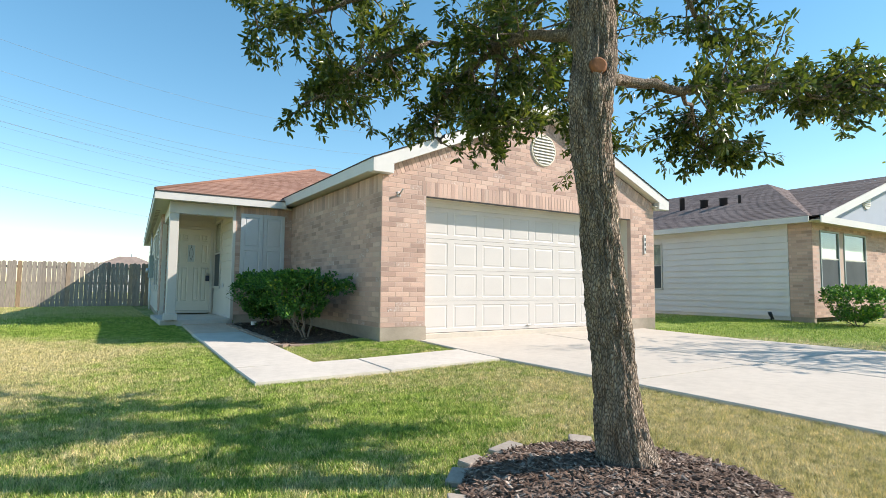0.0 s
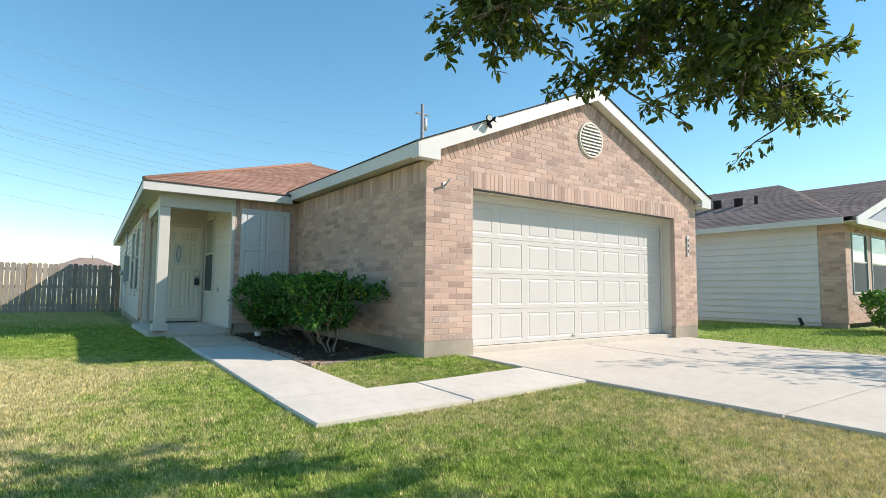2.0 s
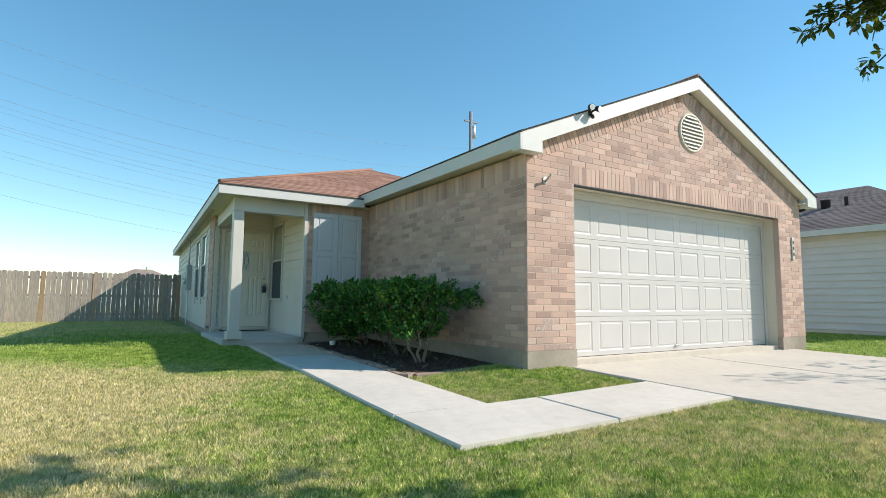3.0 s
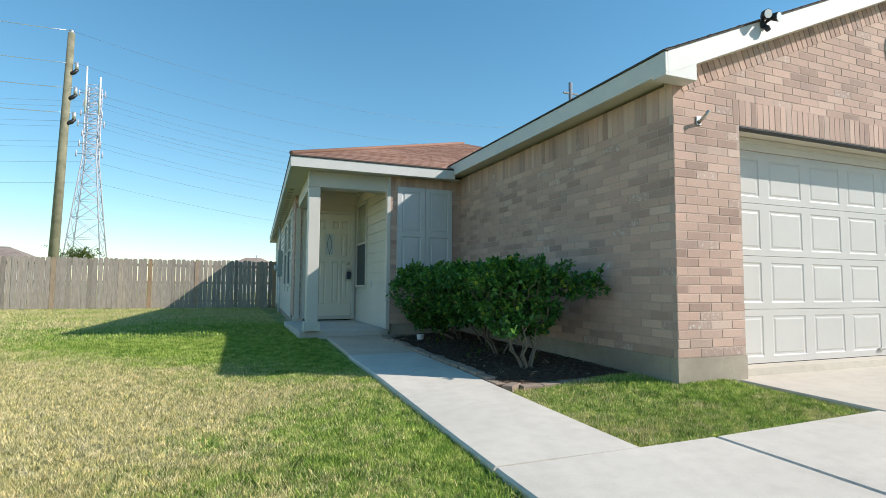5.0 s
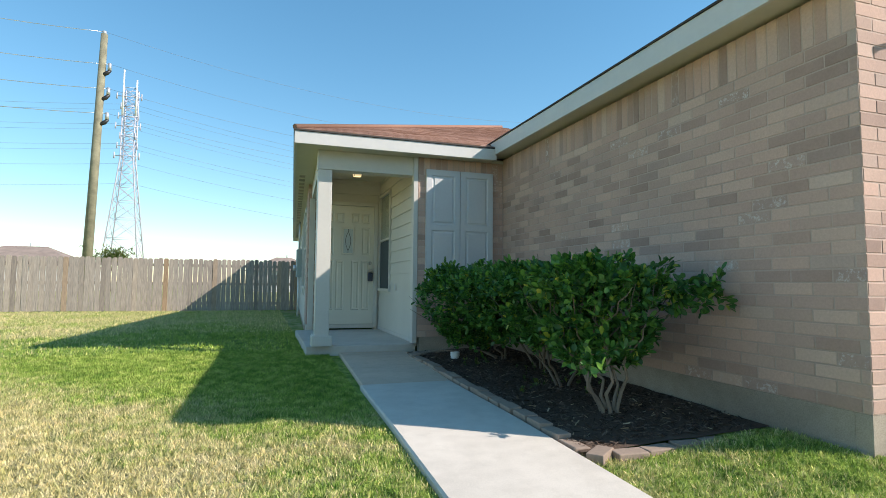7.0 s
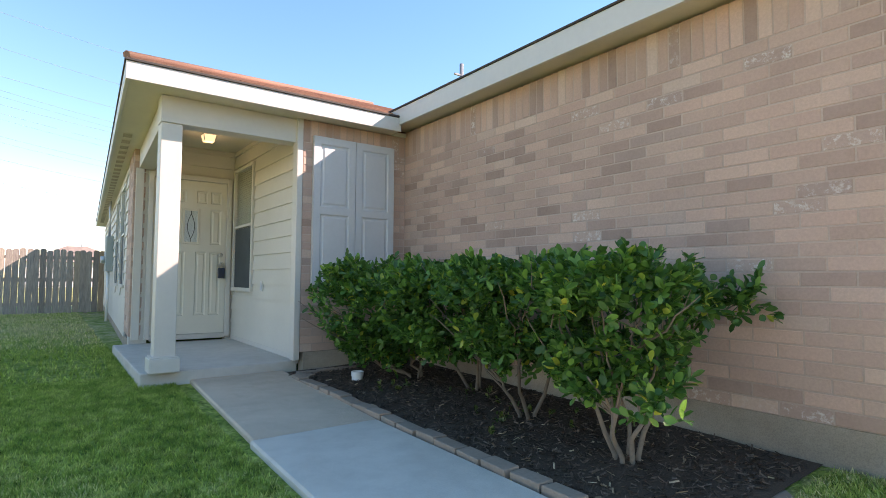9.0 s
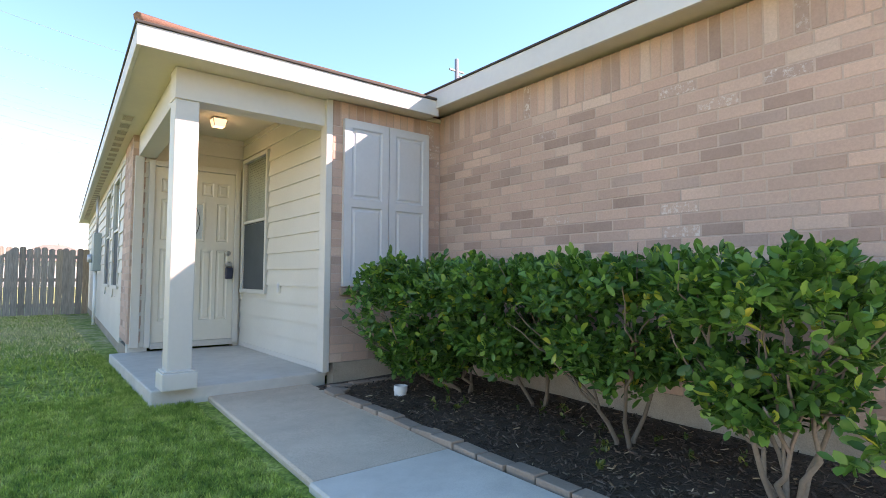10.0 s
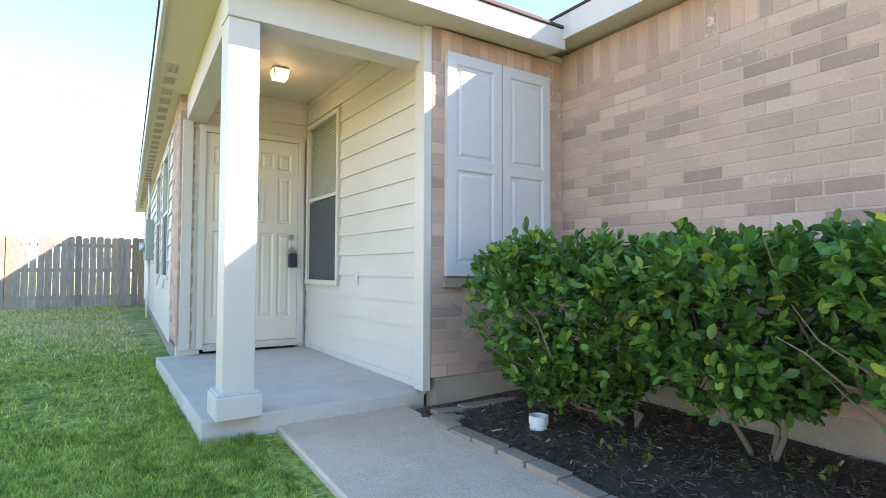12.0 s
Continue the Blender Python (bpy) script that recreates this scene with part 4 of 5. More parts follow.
part("light_frame", box(box(box(box(bmesh.new(), -0.105, -0.016, 1.205, -0.08, 0.0, 1.675, 0.003), 0.08, -0.016, 1.205, 0.105, 0.0, 1.675, 0.003), -0.08, -0.016, 1.65, 0.08, 0.0, 1.675, 0.003), -0.08, -0.016, 1.205, 0.08, 0.0, 1.23, 0.003), M_DOOR, lf)
gm, gnt, gb = mat("leaded bevel glass", (0.5, 0.55, 0.56), 0.08, spec=0.8)
bump(gnt, gb, noise_tex(gnt, coords(gnt), 30, 2), 0.6, 0.02)
part("glass", boxed(-0.08, -0.006, 1.23, 0.08, -0.001, 1.65), gm, lf, "bevelled glass with dark leading")
lead = bmesh.new()
for sgn in (-1, 1):
    tube(lead, [(sgn * 0.045 * math.sin(math.pi * t / 12), -0.009, 1.27 + 0.34 * t / 12) for t in range(13)], 0.004, 5)
tube(lead, [(0, -0.009, 1.23), (0, -0.009, 1.28)], 0.004, 5)
tube(lead, [(0, -0.009, 1.6), (0, -0.009, 1.65)], 0.004, 5)
part("leading", lead, M_BLACK, lf)
part("deadbolt", tube(bmesh.new(), [(0.39, -0.002, 1.06), (0.39, -0.02, 1.06), (0.39, -0.028, 1.06)], [0.032, 0.03, 0.02], 18), M_STEEL, door, "brushed nickel deadbolt")
kn = part("knob", tube(bmesh.new(), [(0.39, -0.002, 0.92), (0.39, -0.012, 0.92), (0.39, -0.04, 0.92), (0.39, -0.055, 0.92), (0.39, -0.07, 0.92)], [0.032, 0.014, 0.014, 0.03, 0.022], 18), M_STEEL, door, "brushed nickel knob")
lockbox = empty("lockbox", "dark blue key lockbox hanging on the door knob", "lockbox", at=(2.37, PD - 0.05, 1.12))
M_LOCKB = simple("dark blue vinyl", (0.03, 0.04, 0.07), 0.4, grain=40, amount=0.2, bumps=0.1)
part("case", boxed(-0.045, -0.035, -0.1, 0.045, 0.005, 0.045, bevel=0.012), M_LOCKB, lockbox)
part("shackle", tube(bmesh.new(), [(-0.03, -0.015, 0.04), (-0.03, -0.015, 0.09), (-0.015, -0.015, 0.115), (0.015, -0.015, 0.115), (0.03, -0.015, 0.09), (0.03, -0.015, 0.04)], 0.006, 8), M_STEEL, lockbox)

# porch ceiling lamp
lamp = empty("porch_lamp", "square glass porch ceiling lamp, lit warm yellow", "ceiling lamp", at=(1.985, 13.39, 2.80))
lamp.scale = (0.78, 0.78, 0.78)
part("canopy", boxed(-0.09, -0.09, -0.03, 0.08, 0.08, 0.0, bevel=0.008), M_STEEL, lamp)
gl = bmesh.new()
for (za, ra), (zb, rb) in (((-0.03, 0.095), (-0.13, 0.07)),):
    vs = [gl.verts.new((sx * r, sy * r, z)) for z, r in ((za, ra), (zb, rb)) for sx, sy in ((-1, -1), (1, -1), (1, 1), (-1, 1))]
    for k in range(4):
        gl.faces.new((vs[k], vs[(k + 1) % 4], vs[4 + (k + 1) % 4], vs[4 + k]))
    gl.faces.new(vs[4:])
part("glass_shade", gl, M_LAMP, lamp, "glowing frosted glass")
for sx, sy in ((-1, -1), (1, -1), (1, 1), (-1, 1)):
    part("cage_bar", tube(bmesh.new(), [(sx * 0.097, sy * 0.097, -0.025), (sx * 0.072, sy * 0.072, -0.135)], 0.006, 6), M_STEEL, lamp)
pl = bpy.data.lights.new("porch_bulb", "POINT")
pl.energy, pl.color, pl.shadow_soft_size = 0.5, (1.0, 0.75, 0.4), 0.05
new("porch_bulb", pl).location = (1.985, 13.39, 2.60)

# ---- shutters ----
for x0 in (2.635, 3.12):
    sh = empty("shutter", "pale grey two-panel wooden shutter fixed on brick", "shutter", "shutters beside the porch", at=(x0, WP, 0.965))
    b2 = bmesh.new()
    framed_face(b2, 0, 0, 0.478, 1.55, -0.045, [(0.075, 0.08, 0.405, 0.735), (0.075, 0.81, 0.405, 1.475)])
    part("leaf", b2, M_SHUTTER, sh)
    part("backing", boxed(0.001, -0.028, 0.001, 0.477, -0.003, 1.549), M_SHUTTER, sh)
    for a in (boxed(0.0, -0.0445, 0.0, 0.012, -0.003, 1.55), boxed(0.466, -0.0445, 0.0, 0.478, -0.003, 1.55)):
        part("edge", a, M_SHUTTER, sh)
tagged(part("brick_sill", boxed(2.62, WP - 0.035, 0.885, 3.62, WP - 0.002, 0.955, bevel=0.006), M_PAVER), "brick ledge under the shutters", "sill", kind="structure")

# meter box and conduit on the outer wall
meter = empty("meter_box", "grey-green electric meter box on pale siding", "meter box", at=(PXL + outer(20.0), 20.0, 1.5))
part("case", boxed(-0.14, -0.2, -0.35, 0.0, 0.2, 0.4, bevel=0.012), M_METER, meter)
part("dial", tube(bmesh.new(), [(-0.13, 0, -0.1), (-0.22, 0, -0.1)], [0.085, 0.075], 18), M_GALV, meter)
part("riser", tube(bmesh.new(), [(-0.07, 0.05, 0.4), (-0.07, 0.05, 1.2)], 0.025, 10), M_GALV, meter)
part("conduit", tube(bmesh.new(), [(-0.07, 0.05, -0.35), (-0.07, 0.05, -1.42)], 0.03, 10), M_PVC, meter)


# ---- fence ----
FY = 24.3
fence = empty("wooden_fence", "weathered grey-brown wooden privacy fence of dog-eared pickets", "fence", at=(0, FY, 0))


def picket_mesh(w, h):
    bm = bmesh.new()
    prism(bm, [(0, 0), (w, 0), (w, h - 0.035), (w - 0.035, h), (0.035, h), (0, h - 0.035)], 0.0, 0.016)
    me = bpy.data.meshes.new("picket")
    bm.to_mesh(me)
    bm.free()
    me.materials.append(M_FENCE)
    return me


PICKETS = [picket_mesh(0.138, h_) for h_ in (1.70, 1.72, 1.69, 1.71)]
for k in range(112):
    x = PXL + outer(FY) - 0.02 - 0.1475 * (k + 1)
    pk = new("picket", PICKETS[random.randrange(4)])
    pk.parent = fence
    pk.location = (x + random.uniform(-0.004, 0.004), random.uniform(-0.006, 0.006), float(gz(x, FY)) + random.uniform(-0.01, 0.015))
    pk.rotation_euler = (0, radians(random.uniform(-0.5, 0.5)), 0)
for z in (0.25, 0.9, 1.5):
    part("rail", boxed(PXL - 16.2, 0.024, z, PXL + 0.42, 0.06, z + 0.09, bevel=0.004), M_FENCE, fence)
for k in range(7):
    x = PXL + 0.1 - 2.4 * k
    part("post", boxed(x, 0.062, -0.1, x + 0.09, 0.15, 1.7, bevel=0.005), M_FENCE, fence)

# ---- far things: poles, tower, cables, roofs ----
pole = empty("utility_pole", "tall greenish wooden utility pole with bracket arms", "utility pole", at=(-14.6, 60, 0))
part("shaft", tube(bmesh.new(), [(0, 0, -0.2), (0.28, 0, 12), (0.5, 0, 23.7)], [0.42, 0.36, 0.28], 14), M_POLE, pole)
ATT = []
for k, z in enumerate((20.5, 18.2, 15.9)):
    br = part("bracket", tube(bmesh.new(), [(0.47, -0.1, z - 0.7), (0.87, -0.1, z - 0.45), (1.17, -0.1, z - 0.15)], [0.14, 0.2, 0.12], 8), M_BLACK, pole)
    part("insulator", tube(bmesh.new(), [(1.07, -0.1, z - 0.15), (1.07, -0.1, z + 0.5)], [0.16, 0.14], 10), M_GALV, br)
    ATT.append((-14.6 + 1.07, 60, z + 0.45))
part("cap", tube(bmesh.new(), [(0.5, 0, 23.7), (0.5, 0, 24.0)], [0.2, 0.16], 10), M_GALV, pole)
ATT.insert(0, (-14.1, 60, 23.95))

pole_b = empty("utility_pole", "thin dark utility pole with a short crossarm", "utility pole", at=(18.4, 29.2, 0))
part("shaft", tube(bmesh.new(), [(0, 0, 0), (0, 0, 12.9)], [0.14, 0.11], 10), M_WIRE, pole_b)
part("crossarm", boxed(-0.5, -0.05, 12.2, 0.5, 0.05, 12.3, bevel=0.01), M_WIRE, pole_b)
for dx in (0.22,):
    part("transformer", tube(bmesh.new(), [(dx, 0, 11.2), (dx, 0, 12.0)], 0.14, 12), M_GALV, pole_b)

tower = empty("lattice_tower", "tall galvanised lattice radio tower with white antenna panels", "tower", at=(-22.9, 110, 0))
W0, W1, ZM, ZT = 3.1, 1.0, 22.5, 35.0
CORN = ((-1, -1), (1, -1), (1, 1), (-1, 1))


def half(z):
    return W0 + (W1 - W0) * min(1, z / ZM)


for sx, sy in CORN:
    part("leg", tube(bmesh.new(), [(sx * half(z), sy * half(z), z) for z in (0, ZM, ZT)], 0.11, 6), M_TOWER, tower)
zl = [0, 4.5, 8.5, 12, 15, 17.7, 20.2, 22.5] + [22.5 + 1.56 * k for k in range(1, 9)]
for z0, z1 in zip(zl, zl[1:]):
    h0, h1 = half(z0), half(z1)
    for a, b in zip(CORN, CORN[1:] + CORN[:1]):
        for p, q in (((a[0] * h0, a[1] * h0, z0), (b[0] * h1, b[1] * h1, z1)), ((b[0] * h0, b[1] * h0, z0), (a[0] * h1, a[1] * h1, z1)), ((a[0] * h1, a[1] * h1, z1), (b[0] * h1, b[1] * h1, z1))):
            part("brace", tube(bmesh.new(), [p, q], 0.055, 4), M_TOWER, tower)
for sx, zt in ((-0.95, 38.0), (1.1, 36.4)):
    part("antenna", tube(bmesh.new(), [(sx, -1.1, 30), (sx, -1.1, zt)], [0.17, 0.13], 8), M_PVC, tower, "white antenna mast")
for k in range(7):
    z = 22.8 + 1.75 * k
    w = 1.9 - 0.35 * (k % 3)
    arm = part("outrigger", tube(bmesh.new(), [(-w, -1.1, z), (w, -1.1, z + 0.1)], 0.08, 5), M_TOWER, tower)
    part("insulator", tube(bmesh.new(), [(-w, -1.1, z - 0.5), (-w, -1.1, z + 0.6)], [0.14, 0.1], 6), M_TOWER, arm)
    part("insulator", tube(bmesh.new(), [(w, -1.1, z - 0.5), (w, -1.1, z + 0.7)], [0.14, 0.1], 6), M_TOWER, arm)


def cable(p, q, sag, r, material):
    """A hanging cable as a thin tube."""
    pts = []
    for k in range(25):
        f = k / 24
        v = Vector(p).lerp(Vector(q), f)
        v.z -= sag * 4 * f * (1 - f)
        pts.append(v)
    return thing("cable", tube(bmesh.new(), pts, r, 5), material, "thin overhead power cable against the sky", "cable", "overhead cables")


for k, a in enumerate(ATT):
    cable(a, (a[0] - 42, 52, a[2] + 3.0), 2.0, 0.03, M_WIRE_LIT)
    cable(a, (a[0] + 75, 72, a[2] + 4.5), 4.5, 0.012, M_WIRE)
for k in range(5):
    z = 33 - 3.6 * k
    cable((-150, 120, z + 3), (-23, 112, z), 3.5, 0.02, M_WIRE)
    cable((-23, 112, z), (130, 125, z + 4), 9.0, 0.02, M_WIRE)
    if k < 3:
        cable((-150, 121, z + 2.2), (-23, 112.5, z - 0.8), 3.5, 0.016, M_WIRE)
        cable((-23, 112.5, z - 0.8), (130, 126, z + 3), 9.0, 0.016, M_WIRE)


def far_house(x, y, w, d, wall_h, ridge, label):
    hs = empty("far_house", label, "house", at=(x, y, 0))
    part("wall", boxed(-w / 2 + 0.4, -d / 2 + 0.4, -0.2, w / 2 - 0.4, d / 2 - 0.4, wall_h), M_NSIDE, hs)
    bm = bmesh.new()
    k = min(w, d) / 2 * 0.9
    e = [bm.verts.new(p) for p in ((-w / 2, -d / 2, wall_h), (w / 2, -d / 2, wall_h), (w / 2, d / 2, wall_h), (-w / 2, d / 2, wall_h))]
    r0, r1 = bm.verts.new((-w / 2 + k, 0, ridge)), bm.verts.new((w / 2 - k, 0, ridge))
    for f in ((e[0], e[1], r1, r0), (e[1], e[2], r1), (e[2], e[3], r0, r1), (e[3], e[0], r0), (e[3], e[2], e[1], e[0])):
        bm.faces.new(f)
    rf = part("roof", bm, M_FARROOF, hs)
    part("roof_vent", tube(bmesh.new(), [(0.4, 0, ridge - 0.2), (0.4, 0, ridge + 0.35)], 0.07, 8), M_METER, rf)
    part("window", boxed(-1.5, -d / 2 + 0.37, 0.9, -0.3, -d / 2 + 0.395, 2.0), M_DARK, hs)


far_house(-24.5, 75, 13, 10, 2.6, 4.85, "distant single-storey house with a brown hip roof")
far_house(2.7, 75, 9, 8, 2.5, 4.25, "small distant house with a brown hip roof")

# ---- neighbour's house ----
NX, NF, NB = 15.9, 5.95, 24.0
nh = empty("neighbour_house", "neighbouring beige sided house with dark grey shingle roof", "house", at=(NX, NF, 0))
nhm = Matrix.Translation((-NX, -NF, 0))


def npart(name, bm, material, label=""):
    ob = part(name, bm, material, nh, label)
    ob.matrix_parent_inverse = nhm
    return ob


nwall = npart("wall", holed(NX + 0.02, NF + 0.6, 0.1, NX + 0.14, NB, 2.75, [(10.49, 11.41, 0.94, 2.41)], "y"), M_NSIDE, "beige lap siding wall")
npart("wall", boxed(NX + 0.012, NF + 0.012, 0.2, NX + 0.12, NF + 0.6, 2.75), M_MORTAR)
npart("wall", holed(NX + 0.12, NF + 0.012, 0.2, 26.0, NF + 0.14, 2.75, [(16.39, 17.46, 0.99, 2.51), (17.84, 19.26, 0.99, 2.51)], "x"), M_MORTAR, "front brick wall")
npart("foundation", boxed(NX + 0.03, NF + 0.03, -0.1, NX + 0.16, NB, 0.2), M_FOUND, "concrete footing")
for k in range(14):
    z0 = 0.2 + 0.185 * k
    z1 = min(2.75, z0 + 0.185)
    bm = bmesh.new()
    for a, b in ([(NF + 0.6, 10.43), (11.47, NB)] if z1 > 0.9 and z0 < 2.45 else [(NF + 0.6, NB)]):
        prism(bm, [(NX - 0.024, z0), (NX + 0.02, z0), (NX + 0.02, z1 + 0.01), (NX + 0.012, z1 + 0.01)], a, b)
    ob = part("plank", bm, M_NSIDE, nwall)
    ob.matrix_parent_inverse = Matrix.Identity(4)
    ob.matrix_basis = Matrix.Identity(4)
# their brick: joined courses, too far off to pick apart
nv, nf = [], []


def nbrick(x0, y0, z0, x1, y1, z1):
    k = len(nv)
    nv.extend([(x, y, z) for x in (x0, x1) for y in (y0, y1) for z in (z0, z1)])
    nf.extend([tuple(i + k for i in q) for q in ((0, 1, 3, 2), (4, 6, 7, 5), (0, 4, 5, 1), (2, 3, 7, 6), (0, 2, 6, 4), (1, 5, 7, 3))])


NW = ((16.35, 17.5), (17.8, 19.3))
for r in range(31):
    z = 0.2 + r * COURSE
    o2 = 0.135 * (r % 2)
    for k in range(-1, 3):
        a, b = max(0.0, o2 + k * BLEN), min(0.6, o2 + (k + 1) * BLEN)
        if b - a > 0.03:
            nbrick(NX + 0.0105, NF + a, z, NX + 0.02, NF + b - 0.011, z + COURSE - 0.011)
    for k in range(-1, 38):
        a, b = max(0.0, o2 + k * BLEN) + NX, min(10.1, o2 + (k + 1) * BLEN) + NX
        if b - a > 0.03 and not any(a < w1 and b > w0 and 0.95 < z < 2.5 for w0, w1 in NW):
            nbrick(a, NF + 0.0105, z, b - 0.011, NF + 0.02, z + COURSE - 0.011)
ob = np_mesh("brickwork", nv, nf, M_NBRICK)
tagged(ob, "pale brick courses", kind="stuff")
ob.parent, ob.matrix_parent_inverse = nh, nhm
for w0, w1 in NW:
    house_window("neighbour_window", pose(w0 + 0.05, NF + 0.01, 1.0), w1 - w0 - 0.1, 1.5, "dark-framed double-hung window in pale brick", True, M_METER)
house_window("neighbour_window", Matrix.Translation((NX + 0.002, 11.4, 0.95)) @ pose(0, 0, 0, 0, 0, -90), 0.9, 1.45, "white-framed window in beige siding")
NE, NR, NRX = 2.86, 4.80, 20.6
nroof = npart("roof", boxed(NX + 0.5, NF + 1, 2.8, 25, NB - 1, 2.82), M_SOFFIT, "dark grey-brown shingle roof")


def ncourses(*a):
    ob = courses("slope", *a, M_ROOF_N, house, "", 0.16, 0.5)
    ob.parent, ob.matrix_parent_inverse = nroof, Matrix.Identity(4)


ncourses((15.5, NB, NE), (15.5, NF - 0.1, NE), (NRX, 9.3, NR), (NRX, NB - 4, NR))
ncourses((15.5, NF - 0.1, NE), (26.5, NF - 0.1, NE), (NRX, 9.3, NR), (NRX, 9.3, NR))
ncourses((26.0, NF, NE), (26.0, NB, NE), (NRX, NB - 4, NR), (NRX, 9.3, NR))
# front cross gable
ncourses((15.75, 9.2, NE + 0.02), (15.75, NF - 0.35, NE + 0.02), (21.4, NF - 0.35, 4.63), (21.4, 12, 4.63))
npart("gable_wall", prism(bmesh.new(), [(16.0, NE - 0.05), (26.8, NE - 0.05), (21.4, 4.54)], NF - 0.05, NF + 0.05), simple("blue-grey gable siding", (0.34, 0.38, 0.45), 0.6, grain=30, amount=0.06), "pale blue-grey sided gable")
npart("rake_board", prism(bmesh.new(), [(15.75, NE + 0.02), (21.4, 4.62), (21.4, 4.4), (15.75, NE - 0.2)], NF - 0.36, NF - 0.33), M_FASCIA, "white rake board")
npart("fascia", boxed(15.5, NF - 0.1, NE - 0.16, 15.53, NB, NE), M_FASCIA, "white fascia")
npart("fascia", boxed(15.5, NF - 0.4, NE - 0.2, 26.5, NF - 0.37, NE - 0.02), M_FASCIA)
npart("soffit", boxed(15.53, NF - 0.37, NE - 0.13, NX + 0.1, NB, NE - 0.11), M_SOFFIT)
npart("soffit", boxed(NX + 0.1, NF - 0.37, NE - 0.13, 26.5, NF + 0.1, NE - 0.11), M_SOFFIT)
nvent = npart("gable_vent", tube(bmesh.new(), [(19.3, NF - 0.09, 3.62), (19.3, NF - 0.05, 3.62)], 0.27, 28), M_FASCIA, "round white gable vent")
for k in range(6):
    z = 3.45 + 0.065 * k
    sv = part("slat", boxed(19.1, NF - 0.11, z, 19.5, NF - 0.091, z + 0.03, bevel=0.003), M_TRIM, nvent)
    sv.matrix_parent_inverse = Matrix.Identity(4)
for x, y, r, hh in ((18.0, 11.05, 0.09, 0.42), (18.0, 10.2, 0.13, 0.24), (18.0, 9.5, 0.13, 0.22), (18.0, 8.95, 0.05, 0.25)):
    zb = NE + (x - 15.5) * (NR - NE) / (NRX - 15.5)
    npart("roof_vent", tube(bmesh.new(), [(x, y, zb - 0.15), (x, y, zb + hh), (x, y, zb + hh + 0.02)], [r, r, r * 1.25], 12), M_BLACK, "dark roof vent pipe")
tap = empty("garden_tap", "dark coiled hose tap against the foundation", "tap", at=(15.6, 6.9, 0.1))
part("stand", tube(bmesh.new(), [(0, 0, 0), (0, 0, 0.22)], 0.02, 8), M_BLACK, tap)
part("coil", tube(bmesh.new(), [(0.1 * math.cos(a), 0.1 * math.sin(a) * 0.5, 0.12 + 0.09 * math.sin(a * 0.9)) for a in np.linspace(0, 14, 60)], 0.014, 6), M_BLACK, tap)


# ---- leaves ----
LEAF_ROWS = ((0.0, 0.0), (0.28, 0.36), (0.62, 0.5), (0.87, 0.32), (1.0, 0.0))   # along the leaf, half width


def leaf_mesh(name, base, aim, length, width, material, parent, curl=0.16):
    """Many folded, rounded leaves in one mesh: base places and aims, N x 3."""
    n = len(base)
    d = aim / np.linalg.norm(aim, axis=1, keepdims=True)
    s = np.cross(d, np.array([0, 0, 1.0]) + rng.normal(size=(n, 3)) * 0.55)
    s /= np.linalg.norm(s, axis=1, keepdims=True)
    up = np.cross(s, d)
    ln, wd = length * rng.uniform(0.6, 1.25, n)[:, None], width * rng.uniform(0.75, 1.2, n)[:, None]
    rows = [base]
    for f, w in LEAF_ROWS[1:4]:
        mid = base + d * ln * f - up * ln * curl * f * f
        rows += [mid - s * wd * w + up * wd * 0.14, mid, mid + s * wd * w + up * wd * 0.14]
    rows.append(base + d * ln - up * ln * curl)
    v = np.stack(rows, 1).reshape(-1, 3)
    quads = [(0, 1, 2), (0, 2, 3), (10, 8, 7), (10, 9, 8)]
    for k in (1, 4):
        quads += [(k, k + 3, k + 4), (k, k + 4, k + 1), (k + 1, k + 4, k + 5), (k + 1, k + 5, k + 2)]
    k = np.arange(n)[:, None] * 11
    return np_mesh(name, v, np.stack([k + q for q in quads], 1).reshape(-1, 3), material, parent, True)


def rosettes(tips, dirs, per, spread, open_=0.8):
    """Places and aims of the leaves that stand in whorls round twig tips."""
    tips, dirs = np.asarray(tips, float), np.asarray(dirs, float)
    dirs = dirs / np.linalg.norm(dirs, axis=1, keepdims=True)
    t, d = np.repeat(tips, per, 0), np.repeat(dirs, per, 0)
    back = rng.uniform(0, 1, (len(t), 1)) ** 1.5
    base = t - d * back * spread + rng.normal(size=t.shape) * 0.008
    return base, d * (1.05 - 0.7 * back) + rng.normal(size=t.shape) * open_


def twig_path(a, b, wob=0.12, n=7):
    a, b = Vector(a), Vector(b)
    L = (b - a).length
    pts = []
    for i in range(n):
        f = i / (n - 1)
        p = a.lerp(b, f)
        k = math.sin(math.pi * f) * wob * L
        pts.append(p + Vector((random.uniform(-1, 1), random.uniform(-1, 1), random.uniform(-0.5, 1))) * k * 0.5)
    return pts


# ---- the oak on the front lawn ----
oak = empty("oak_tree", "front-yard oak with furrowed bark and small dark leaves", "tree", at=(2.42, 1.22, 0.0))
OAK = Vector((2.42, 1.22, 0.0))
TR = [(2.45, 1.2, -0.05), (2.42, 1.21, 0.1), (2.36, 1.22, 0.4), (2.31, 1.22, 0.75), (2.275, 1.22, 1.1), (2.22, 1.22, 1.5), (2.195, 1.22, 1.78), (2.20, 1.22, 1.95), (2.235, 1.22, 2.15), (2.25, 1.24, 2.4), (2.2, 1.3, 2.9), (2.15, 1.3, 3.6), (2.2, 1.25, 4.4)]
RR = [0.17, 0.135, 0.108, 0.1, 0.094, 0.09, 0.098, 0.108, 0.1, 0.105, 0.08, 0.06, 0.03]
tb = bmesh.new()
